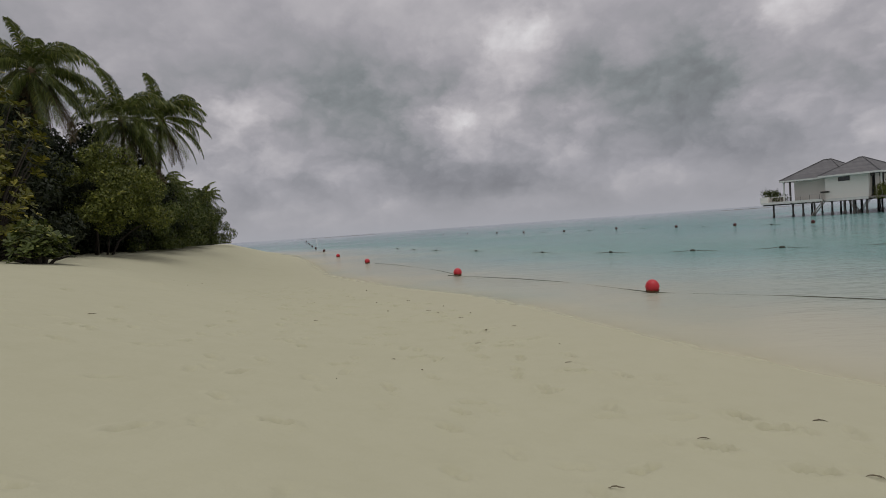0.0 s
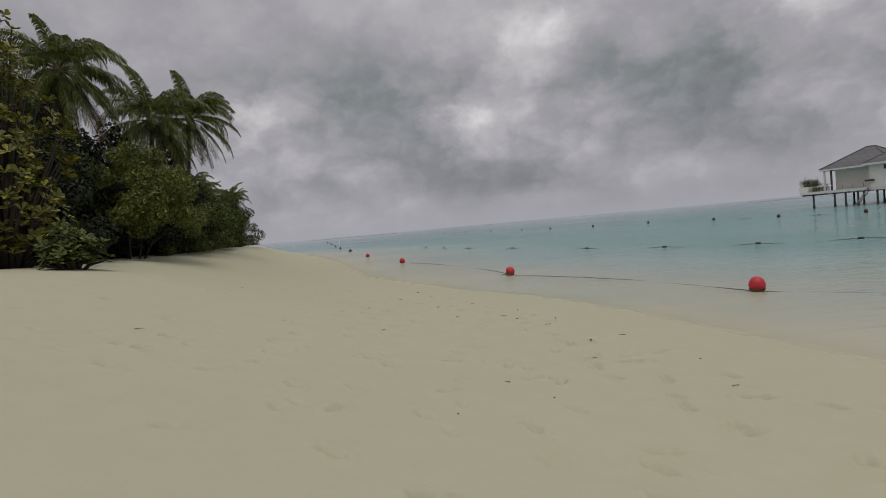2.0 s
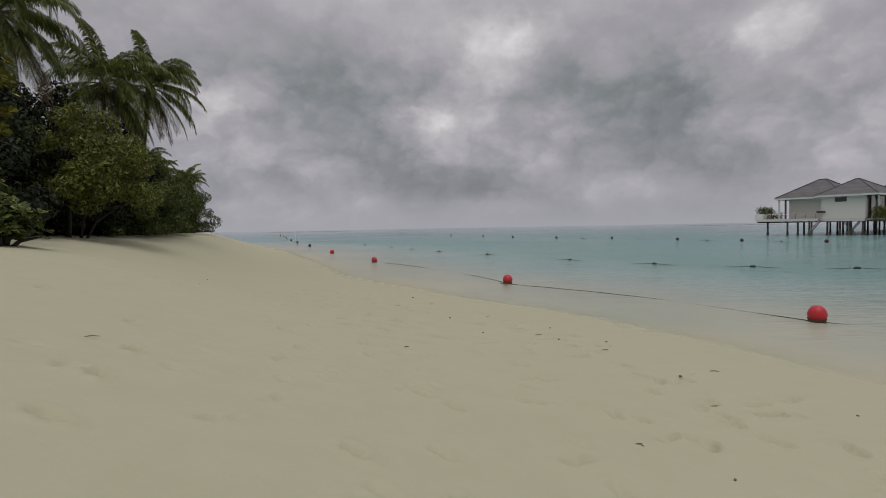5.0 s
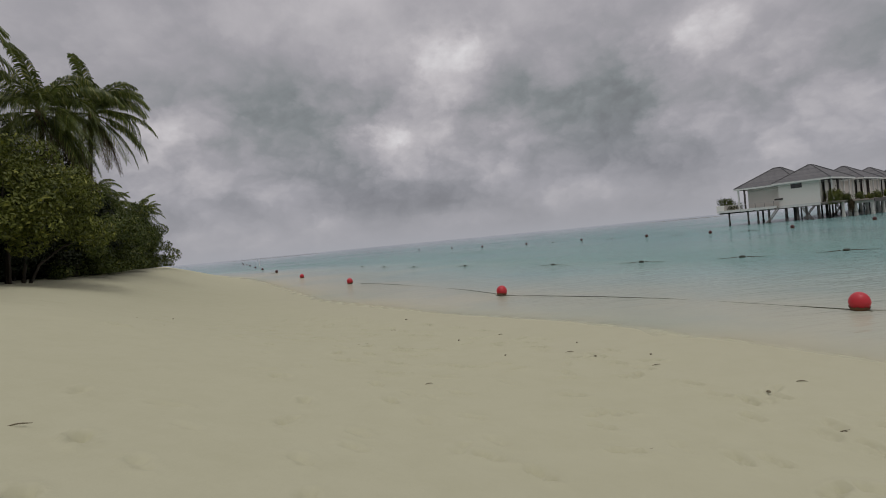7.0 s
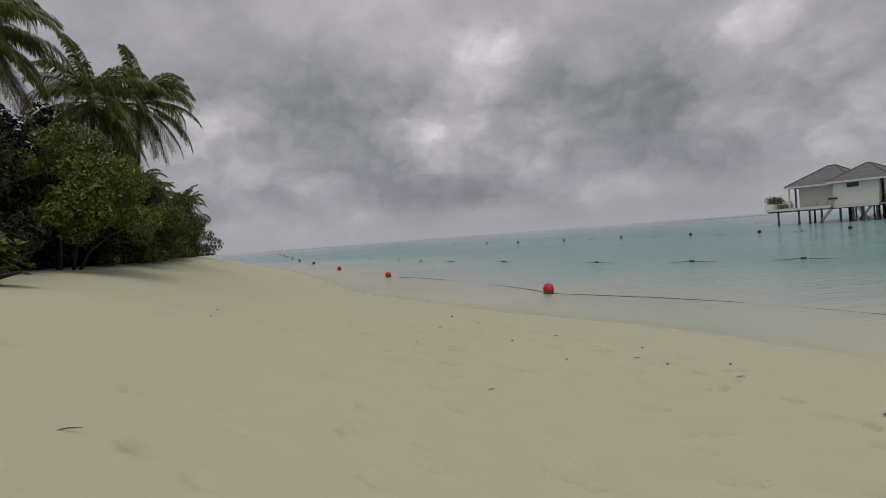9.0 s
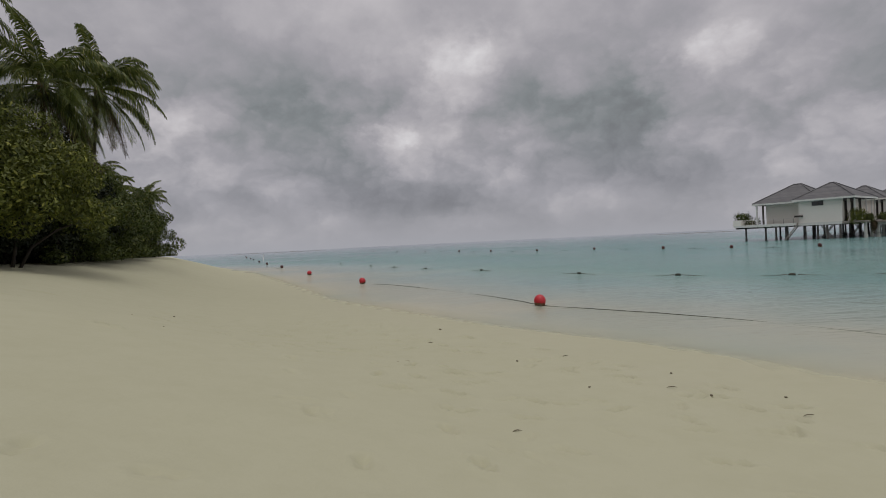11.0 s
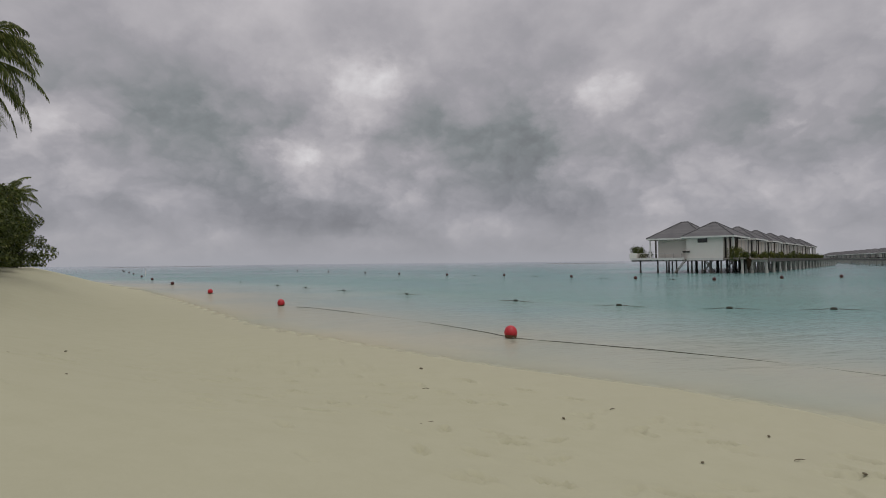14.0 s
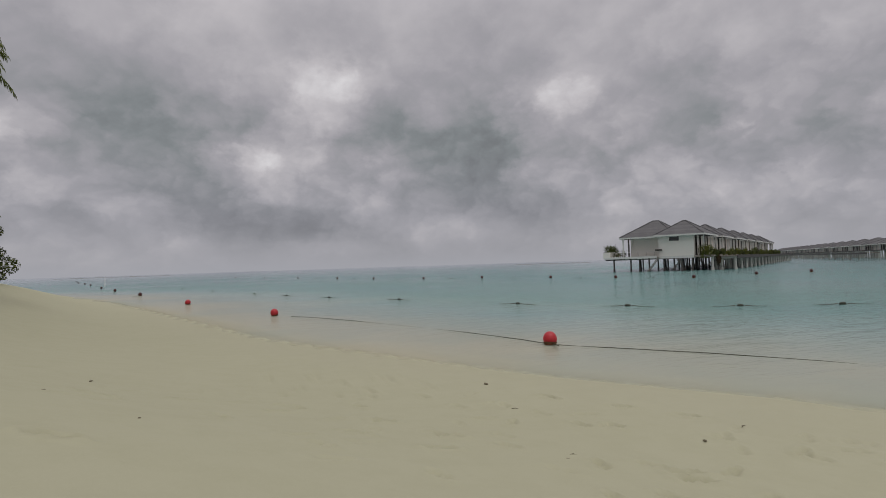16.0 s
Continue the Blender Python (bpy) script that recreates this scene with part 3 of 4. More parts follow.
def weed_float():
    """A small oblong float, half sunk and grown over, with loose rope ends on either side."""
    root = new("rope_float")
    bm = bmesh.new()
    bmesh.ops.create_uvsphere(bm, u_segments=14, v_segments=9, radius=0.5)
    for v in bm.verts:
        k = 1 + 0.12 * math.sin(v.co.x * 19 + v.co.y * 13) * math.cos(v.co.z * 17)
        v.co = Vector((v.co.x * 0.22 * k, v.co.y * 0.13 * k, v.co.z * 0.12 * k + 0.02))
    part("float_body", bm, WEED, root, smooth=True)
    for sx in (-1, 1):
        v, f = tube_data([(sx * 0.15, 0, 0.03), (sx * 0.4, 0.03, 0.012), (sx * 0.6, -0.04, 0.006), (sx * 0.85, 0.02, 0.0), (sx * 1.05, 0.0, -0.012)], [0.014, 0.010, 0.008, 0.007, 0.006], 6)
        mesh_object("rope_end", v, f, ROPE, root, True)
    return root


weedy = tagged(weed_float(), "small dark algae-covered float on a half-sunk rope", "float", "dark floats of the middle rope")
for i, (x, y) in enumerate(MIDLINE):
    q = MIDLINE[min(i + 1, len(MIDLINE) - 1)], MIDLINE[max(i - 1, 0)]
    turn = math.degrees(math.atan2(q[0][1] - q[1][1], q[0][0] - q[1][0]))
    if i == 0:
        weedy.matrix_world = pose(x, y, 0, 0, 0, turn)
    else:
        copy_thing(weedy, pose(x, y, 0, 0, 0, turn))

OUTER = [(41.5, 41.0), (35.5, 41.5), (28.1, 41.0), (25.4, 47.0), (23.6, 54.6), (20.7, 64.5), (16.0, 71.5), (12.2, 82.0), (9.4, 95.0), (5.0, 112.0), (0.0, 133.0), (-6.0, 158.0)]
outer = tagged(ball_buoy(False), "weathered dark red buoy on the outer line", "buoy", "dark red buoys of the outer line")
outer.matrix_world = pose(*OUTER[0], 0)
for i, (x, y) in enumerate(OUTER[1:]):
    copy_thing(outer, pose(x, y, 0, 5, -4, i * 70))
small = tagged(weed_float(), "small dark float between outer buoys", "float", "small floats of the outer line")
small.matrix_world = pose(26.7, 43.9, 0, 0, 0, 110)
for (x0, y0), (x1, y1) in zip(OUTER[3:], OUTER[4:]):
    copy_thing(small, pose((x0 + x1) / 2, (y0 + y1) / 2, 0, 0, 0, 110))

post = new("marker_post")
v, f = tube_data([(0, 0, -3.0), (0, 0, 1.0)], [0.05, 0.045], 10)
mesh_object("pole", v, f, TRIM, post, True)
part("cap", box(-0.08, 0.08, -0.08, 0.08, 1.0, 1.08, 0.02), TRIM, post)
post.location = (-24.5, 104, 0)
tagged(post, "thin white marker post standing in the water", "post")


# ---- plants ----
def leaf_cloud(name, centres, normals, size, mat, parent, seed, droop=0.25, narrow=0.45):
    """One mesh of many folded leaves, each at a centre and turned about its normal."""
    r = np.random.default_rng(seed)
    N = len(centres)
    nrm = normals + r.normal(0, 0.55, (N, 3))
    nrm[:, 2] += 0.35
    nrm /= np.linalg.norm(nrm, axis=1)[:, None]
    along = np.cross(nrm, r.normal(0, 1, (N, 3)))
    along /= np.linalg.norm(along, axis=1)[:, None]
    along[:, 2] -= droop
    side = np.cross(nrm, along)
    side /= np.linalg.norm(side, axis=1)[:, None] + 1e-9
    L = size * r.uniform(0.6, 1.3, N)[:, None]
    W = L * narrow
    base, tip = centres - along * L * 0.5, centres + along * L * 0.5 - nrm * L * 0.12
    le, ri = centres + side * W * 0.5 + nrm * L * 0.07, centres - side * W * 0.5 + nrm * L * 0.07
    co = np.stack([base, le, tip, ri], 1).reshape(-1, 3)
    k = np.arange(N) * 4
    tri = np.stack([k, k + 2, k + 1, k, k + 3, k + 2], -1).reshape(-1, 3).astype(np.int32)
    me = bpy.data.meshes.new(name)
    me.vertices.add(len(co))
    me.vertices.foreach_set("co", co.astype(np.float32).ravel())
    me.loops.add(tri.size)
    me.loops.foreach_set("vertex_index", tri.ravel())
    me.polygons.add(len(tri))
    me.polygons.foreach_set("loop_start", np.arange(0, tri.size, 3, dtype=np.int32))
    me.update(calc_edges=True)
    me.materials.append(mat)
    ob = new(name, me)
    ob.parent = parent
    return ob


def clump_points(r, clumps, per):
    """Leaf places over the outer shells of many clumps: (x, y, z, radius) each."""
    C, Nn = [], []
    for cx, cy, cz, rad in clumps:
        k = int(per * rad * rad)
        d = r.normal(0, 1, (k, 3))
        d /= np.linalg.norm(d, axis=1)[:, None]
        rr = rad * r.uniform(0.35, 1.0, k) ** 0.45
        p = d * rr[:, None] * np.array([1, 1, 0.8]) + (cx, cy, cz)
        C.append(p)
        Nn.append(d)
    return np.concatenate(C), np.concatenate(Nn)


def bush(name, x, y, rx, ry, z0, z1, n, leaf, size, per, seed, mat=None, inner=None, clump=0.3):
    """A broad shrub: forked stems from the sand and a crown of leafy clumps with gaps; inner leaves, coloured dark for
    shade, fill its heart.
    """
    r = np.random.default_rng(seed)
    base = float(land(x, y))
    root = new(name)
    root.location = (x, y, base)
    clumps, stems = [], []
    H = z1 - base
    for i in range(n):
        a, u = r.uniform(0, 2 * math.pi), math.sqrt(r.uniform(0.05, 1))
        px, py = math.cos(a) * u, math.sin(a) * u
        top = math.sqrt(max(0.0, 1 - 0.8 * u * u))
        lowz = z0 - base
        pz = lowz + (H - lowz) * r.uniform(0.0, 1.0) ** 0.7 * top
        rad = clump * H * 0.5 * r.uniform(0.55, 1.15)
        clumps.append((px * rx, py * ry, max(pz, rad * 0.5), rad))
    for i in range(5):
        cx, cy, cz, rad = clumps[i * len(clumps) // 5]
        sx, sy = cx * 0.25, cy * 0.25
        stems.append(([(sx, sy, -0.15), (sx * 1.3 + r.normal(0, 0.1), sy * 1.3, cz * 0.35), ((sx + cx) / 2, (sy + cy) / 2 + r.normal(0, 0.12), cz * 0.7), (cx, cy, cz)], [0.05, 0.04, 0.028, 0.01]))
    for s in stems:
        tubes("stem", [s], BARK, root)
    P, N = clump_points(r, clumps, per)
    P[:, 2] = np.maximum(P[:, 2], 0.04)
    leaf_cloud("crown", P, N, size, leaf, root, seed + 1)
    # core leaves in the shade-coloured material, so the heart reads dark
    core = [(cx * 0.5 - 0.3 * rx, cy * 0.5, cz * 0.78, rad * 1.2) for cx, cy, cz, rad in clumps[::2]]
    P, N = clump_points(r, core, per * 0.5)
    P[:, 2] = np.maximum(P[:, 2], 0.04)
    leaf_cloud("inner_leaves", P, N, size * 1.2, inner or SHADED_LEAF, root, seed + 2)
    return root


def rosette_shrub(name, x, y, rx, ry, height, n, seed, size=0.2, leaf=None):
    """A shrub whose twigs end in rosettes of big spoon-shaped leaves."""
    r = np.random.default_rng(seed)
    base = float(land(x, y))
    root = new(name)
    root.location = (x, y, base)
    V, F, stems = [], [], []
    for i in range(n):
        a, u = r.uniform(0, 2 * math.pi), math.sqrt(r.uniform(0.02, 1))
        h = height * (1 - 0.55 * u * u) * r.uniform(0.08, 1.0)
        lobe = 1 + 0.25 * math.sin(3 * a + h * 1.7)
        p = Vector((math.cos(a) * u * rx * lobe, math.sin(a) * u * ry * lobe, max(h, 0.12)))
        if i % 5 == 0:
            stems.append(([(p.x * 0.2, p.y * 0.2, -0.1), (p.x * 0.45, p.y * 0.5, p.z * 0.5), (p.x * 0.85, p.y * 0.85, p.z * 0.88), tuple(p)], [0.05, 0.035, 0.02, 0.01]))
        axis = Vector((p.x / rx * 0.7 + r.normal(0, 0.25), p.y / ry * 0.7 + r.normal(0, 0.25), 0.9)).normalized()
        s1 = axis.cross(Vector((0.3, 0.9, 0.1))).normalized()
        s2 = axis.cross(s1)
        m = int(r.integers(6, 10))
        for k in range(m):
            t = 2 * math.pi * k / m + r.normal(0, 0.2)
            out = (s1 * math.cos(t) + s2 * math.sin(t))
            lift = r.uniform(0.1, 0.9)
            dr = (out + axis * lift).normalized()
            wd = dr.cross(axis).normalized()
            L = size * r.uniform(0.7, 1.25)
            o = len(V)
            b, m1, m2, tip = p, p + dr * L * 0.55, p + dr * L * 0.82 - axis * L * 0.04, p + dr * L - axis * L * 0.12
            up = dr.cross(wd)
            V += [b, m1 + wd * L * 0.17 + up * L * 0.05, m2 + wd * L * 0.21, tip, m2 - wd * L * 0.21, m1 - wd * L * 0.17 + up * L * 0.05, m1, m2]
            F += [(o, o + 6, o + 1), (o, o + 5, o + 6), (o + 1, o + 6, o + 7, o + 2), (o + 6, o + 5, o + 4, o + 7), (o + 2, o + 7, o + 3), (o + 7, o + 4, o + 3)]
    for s in stems:
        tubes("stem", [s], BARK, root)
    mesh_object("crown", V, F, leaf or SHRUB_LEAF, root)
    return root


def frond_mesh(L, tilt, bend, pairs, mat, seed, leaflet=0.24, droop=0.6):
    """A palm frond that leaves the crown along +x at a tilt and arches over by bend degrees; fine leaflets hang from both sides of its rib."""
    r = np.random.default_rng(seed)
    V, F = [], []
    N = 16
    rib = [Vector((0, 0, 0))]
    for i in range(N):
        a = radians(tilt - bend * ((i + 0.5) / N) ** 1.25)
        rib.append(rib[-1] + Vector((math.cos(a), 0.05 * math.sin(i * 0.5 + seed), math.sin(a))) * (L / N))
    v, f = tube_data(rib, [0.032 * (1 - 0.85 * i / N) + 0.005 for i in range(N + 1)], 5)
    V += v
    F += f
    for k in range(pairs):
        t = 0.16 + 0.86 * k / (pairs - 1)
        i = min(int(t * N), N - 1)
        p = rib[i].lerp(rib[i + 1], t * N - i)
        d = (rib[i + 1] - rib[i]).normalized()
        up = Vector((0, 1, 0)).cross(d) * -1
        ll = L * leaflet * (math.sin(math.pi * min(1.0, 0.20 + 0.71 * t)) ** 0.6) * r.uniform(0.82, 1.12) + 0.05
        for s in (-1, 1):
            if r.random() < 0.06:
                continue
            out = (Vector((0, s, 0)) * 0.8 + d * (0.55 + 0.45 * t) + up * (0.22 - 0.2 * r.random())).normalized()
            fall = Vector((0, 0, -1))
            w = d * (0.013 + 0.006 * r.random()) * (L / 3.2) + Vector((0, 0, 0.006))
            a0, a1 = p, p + out * ll * 0.45 + fall * ll * 0.08 * droop
            a2 = a1 + (out * (1 - 0.6 * droop) + fall * droop * (0.8 + 0.5 * r.random())).normalized() * ll * 0.33
            a3 = a2 + (out * (1 - 0.8 * droop) * 0.5 + fall * (0.6 + droop)).normalized() * ll * 0.27
            o = len(V)
            V += [a0 - w * 0.7, a0 + w * 0.7, a1 + w * 1.15, a1 - w * 1.15, a2 + w * 0.9, a2 - w * 0.9, a3]
            F += [(o, o + 1, o + 2, o + 3), (o + 3, o + 2, o + 4, o + 5), (o + 5, o + 4, o + 6)]
    me = bpy.data.meshes.new("frond")
    me.from_pydata([tuple(q) for q in V], [], F)
    me.materials.append(mat)
    me.update()
    return me


# one mesh for every stage of a frond's life, from the upright spear to the dry skirt
FRONDS = [frond_mesh(3.3, tilt, bend, 76, mat, 10 + i, lf, dr) for i, (tilt, bend, mat, lf, dr) in enumerate((
    (80, 70, PALM_LEAF, 0.20, 0.62), (71, 100, PALM_LEAF, 0.24, 0.7), (64, 112, PALM_LEAF, 0.24, 0.7), (54, 128, PALM_LEAF, 0.25, 0.75), (38, 128, PALM_LEAF, 0.25, 0.8),
    (14, 78, PALM_LEAF, 0.22, 0.85), (-14, 64, PALM_LEAF, 0.23, 0.8), (-38, 42, PALM_LEAF, 0.22, 0.85), (-62, 22, DEAD_LEAF, 0.2, 0.9)))]


def coconut_palm(name, x, y, crown_z, lean, seed, scale=1.0, extra=(), count=32):
    """Ringed, leaning trunk, husk fibre, nuts and a crown of arching fronds; the lowest hang dry."""
    r = np.random.default_rng(seed)
    base = float(land(x, y)) - 0.1
    root = new(name)
    root.location = (x, y, base)
    H = crown_z - base
    pts, rad = [], []
    for i in range(26):
        t = i / 25
        pts.append((lean[0] * t ** 1.8, lean[1] * t ** 1.8, H * t))
        rad.append((0.16 - 0.07 * t + 0.10 * max(0, 1 - t * 7) + 0.010 * (i % 2)) * max(scale, 0.5))
    tubes("trunk", [(pts, rad)], BARK, root, 10)
    top = Vector(pts[-1])
    bm = bmesh.new()
    bmesh.ops.create_icosphere(bm, subdivisions=2, radius=0.22 * scale)
    for v in bm.verts:
        v.co = Vector((v.co.x, v.co.y, v.co.z * 1.7)) + top
    part("leaf_base", bm, DEAD_LEAF, root, "brown fibrous husk", True)
    for k in range(5):
        a = k * 1.25 + seed
        bm = bmesh.new()
        bmesh.ops.create_icosphere(bm, subdivisions=2, radius=0.12 * scale)
        for v in bm.verts:
            v.co = Vector((v.co.x, v.co.y, v.co.z * 1.25)) + top + Vector((math.cos(a) * 0.24, math.sin(a) * 0.24, -0.28 - 0.06 * (k % 2))) * scale
        part("coconut", bm, BUSH_LEAF, root, smooth=True)
    turns = []
    for k in range(count):
        t = (k / (count - 1)) ** 0.8
        turns.append((k * 137.5 + 40 * seed + r.normal(0, 10), min(8, max(min(k, 1), int(t * 9 * 0.97))), r.uniform(0.82, 1.08)))
    turns += list(extra)
    for yaw, kind, s in turns:
        fr = new("frond", FRONDS[kind])
        fr.parent = root
        fr.matrix_basis = Matrix.Translation(top + Vector((0, 0, 0.12 * scale))) @ pose(0, 0, 0, r.normal(0, 9), r.normal(0, 5), yaw) @ Matrix.Scale(s * scale, 4)
        if kind == 8:
            tagged(fr, "dry brown hanging frond")
    return root


palm_a = coconut_palm("palm_tree", -14.7, 25.2, 7.45, (0.3, -0.2), 16, 0.86, count=28, extra=((-20, 6, 1.0), (-60, 7, 1.0), (-95, 6, 1.0), (30, 7, 0.95), (-130, 6, 1.0), (-40, 5, 0.9), (70, 7, 0.9), (-75, 8, 1.0), (-10, 7, 1.1), (-110, 7, 1.1), (-45, 8, 1.2), (-15, 8, 1.1)))
tagged(palm_a, "tall coconut palm with arching green fronds above the bushes", "palm tree", "coconut palms at the tree line")
palm_b = coconut_palm("palm_tree", -14.1, 26.9, 7.75, (0.7, -0.3), 7, 0.73, count=20, extra=((18, 5, 1.0), (26, 6, 1.05), (34, 2, 1.0), (14, 1, 0.9), (45, 2, 1.0), (2, 2, 0.95), (20, 7, 1.0), (-30, 7, 1.0), (-70, 7, 1.0), (-110, 6, 1.0), (-50, 8, 1.1), (60, 8, 1.0), (-90, 8, 1.1)))
tagged(palm_b, "coconut palm with two long fronds reaching over the beach", "palm tree", "coconut palms at the tree line")
palm_c = coconut_palm("palm_tree", -15.6, 20.9, 8.6, (0.35, -0.1), 25, 0.76, count=34, extra=((-60, 7, 1.0), (-100, 7, 1.1), (-20, 7, 1.1), (20, 7, 1.0), (-140, 7, 1.0), (50, 6, 1.0), (-35, 8, 1.2), (-70, 8, 1.2), (-110, 8, 1.2), (-40, 8, 1.0), (10, 8, 1.0), (60, 8, 0.95), (-80, 8, 1.05), (-15, 8, 1.1), (25, 3, 1.1), (40, 5, 1.0)))
tagged(palm_c, "bushy coconut palm with brown hanging fronds", "palm tree", "coconut palms at the tree line")
palm_d = coconut_palm("palm_tree", -17.4, 16.8, 9.0, (0.3, -0.1), 21, 0.85)
tagged(palm_d, "tall coconut palm behind a yellow-green shrub", "palm tree", "coconut palms at the tree line")
palm_e = coconut_palm("palm_tree", -19.0, 22.5, 7.4, (0.4, 0.3), 27, 1.0)
tagged(palm_e, "coconut palm standing back among dark bushes", "palm tree", "coconut palms at the tree line")

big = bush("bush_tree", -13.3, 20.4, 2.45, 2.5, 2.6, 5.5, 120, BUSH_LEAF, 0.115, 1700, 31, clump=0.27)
tagged(big, "broad olive-green bush tree, dark and hollow underneath", "bush")
# these crowns carry the shade under the palms in their leaf colour
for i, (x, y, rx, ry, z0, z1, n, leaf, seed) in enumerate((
        (-14.5, 18.2, 1.9, 2.0, 1.6, 6.0, 40, SHADED_LEAF, 41), (-14.6, 22.9, 1.8, 2.0, 1.4, 5.4, 38, SHADED_LEAF, 43), (-12.9, 15.6, 1.6, 1.8, 1.5, 5.4, 34, SHADED_LEAF, 45),
        (-16.8, 21.0, 2.2, 3.0, 1.4, 7.8, 60, SHADED_LEAF, 47), (-15.5, 15.0, 2.2, 2.6, 1.4, 6.6, 40, SHADED_LEAF, 49), (-16.2, 24.3, 2.0, 2.0, 1.4, 7.6, 54, SHADED_LEAF, 55), (-15.2, 26.4, 1.5, 1.8, 1.4, 7.0, 46, SHADED_LEAF, 59), (-16.6, 20.0, 1.6, 2.2, 1.4, 7.3, 46, SHADED_LEAF, 63), (-15.8, 19.6, 1.6, 2.0, 1.4, 7.4, 50, SHADED_LEAF, 57), (-15.6, 20.6, 1.8, 1.8, 1.2, 3.2, 30, SHADED_LEAF, 51), (-15.2, 17.9, 1.3, 1.3, 1.2, 3.0, 26, SHADED_LEAF, 53))):
    tagged(bush("bush", x, y, rx, ry, z0, z1, n, leaf, 0.17, 700, seed, clump=0.36), "dense green bush, leaves coloured dark as in the shade of palms", "bush", "dark bushes under the palms")
HEDGE = ((-13.6, 24.4, 1.5, 1.6, 5.1), (-14.1, 26.8, 1.5, 1.6, 5.2), (-14.9, 29.2, 1.5, 1.7, 5.2), (-15.6, 31.6, 1.5, 1.7, 5.0), (-16.4, 34.0, 1.5, 1.7, 5.2), (-16.8, 36.6, 1.5, 1.7, 5.3), (-17.0, 39.0, 1.5, 1.7, 5.3))
for i, (x, y, rx, ry, z1) in enumerate(HEDGE):
    tagged(bush("bush", x, y, rx, ry, 1.3, z1, 42, HEDGE_LEAF, 0.14, 1150, 60 + 3 * i, clump=0.30), "dense green beach bush in a hedge along the sand", "bush", "hedge along the beach")
for i, (x, y, z) in enumerate(((-15.9, 31.5, 4.9), (-17.0, 35.0, 5.0), (-16.7, 37.6, 5.0), (-16.9, 38.8, 4.9), (-16.6, 33.2, 4.9), (-17.9, 39.6, 5.0), (-15.2, 29.5, 5.1))):
    tagged(coconut_palm("palm_tree", x, y, z, (0.2, 0.1), 80 + i, 0.40, count=18), "young palm rising above the beach hedge", "palm tree", "young palms in the hedge")
front = rosette_shrub("shrub", -11.2, 12.9, 1.2, 1.4, 6.4, 660, 5, 0.195)
tagged(front, "tall yellow-green shrub with rosettes of glossy leaves", "shrub")
low = rosette_shrub("shrub", -9.25, 12.3, 0.5, 0.55, 1.05, 150, 9, 0.17, HEDGE_LEAF)
tagged(low, "low green shrub at the edge of the sand", "shrub", "low shrubs on the sand")


# ---- villas over the water ----
ROW = radians(57)


def hip_roof(x0, x1, y0, y1, z, top, ridge, cx=None, cy=None, thick=0.16):
    """A hipped roof with a short ridge along y and an edge of its own thickness."""
    cx = (x0 + x1) / 2 if cx is None else cx
    cy = (y0 + y1) / 2 if cy is None else cy
    V = [(x0, y0, z), (x1, y0, z), (x1, y1, z), (x0, y1, z), (cx, cy - ridge, top), (cx, cy + ridge, top), (x0, y0, z - thick), (x1, y0, z - thick), (x1, y1, z - thick), (x0, y1, z - thick)]
    F = [(0, 1, 4), (1, 2, 5, 4), (2, 3, 5), (3, 0, 4, 5), (9, 8, 7, 6)]
    E = [(0, 6, 7, 1), (1, 7, 8, 2), (2, 8, 9, 3), (3, 9, 6, 0)]
    return V, F, E


def add_roof(root, *dims):
    V, F, E = hip_roof(*dims)
    roof = mesh_object("roof", V, F, ROOF, root)
    x0, x1, y0, y1, z = dims[:5]
    for nm, a in (("fascia", (x0 - 0.03, x0 + 0.02, y0, y1)), ("fascia", (x1 - 0.02, x1 + 0.03, y0, y1)), ("fascia", (x0, x1, y0 - 0.03, y0 + 0.02)), ("fascia", (x0, x1, y1 - 0.02, y1 + 0.03))):
        part(nm, box(*a, z - 0.2, z - 0.01), TRIM, roof)
    cx, cy = dims[7] if len(dims) > 7 else (x0 + x1) / 2, (y0 + y1) / 2
    rid = dims[6]
    caps = [[(cx, cy - rid, dims[5] + 0.03), (cx, cy + rid, dims[5] + 0.03)]] + [[(px, py, z + 0.03), (cx, cy + (rid if py > cy else -rid), dims[5] + 0.03)] for px in (x0, x1) for py in (y0, y1)]
    for c in caps:
        v, f = tube_data(c, [0.07, 0.07], 6)
        mesh_object("ridge_cap", v, f, ROOF, roof)
    return roof


def pile(root, x, y, top, mat=PILE, r=0.10):
    v, f = tube_data([(x, y, -1.6), (x, y, 0.35), (x, y, 0.36), (x, y, top)], [r * 1.35, r * 1.3, r, r], 8)
    return mesh_object("stilt", v, f, mat, root)


def stair(root, x, y, dy, top):
    """A steep ladder stair from the deck into the water."""
    st = new("stair")
    st.parent = root
    for sx in (0, 0.7):
        v, f = tube_data([(x + sx, y, top), (x + sx, y + dy, -0.3)], [0.05, 0.05], 6)
        mesh_object("stringer", v, f, DECK, st)
    for k in range(8):
        t = (k + 0.5) / 8
        part("step", box(x, x + 0.7, y + dy * t - 0.12, y + dy * t + 0.12, top * (1 - t) - 0.3 * t - 0.02, top * (1 - t) - 0.3 * t + 0.02), DECK, st)


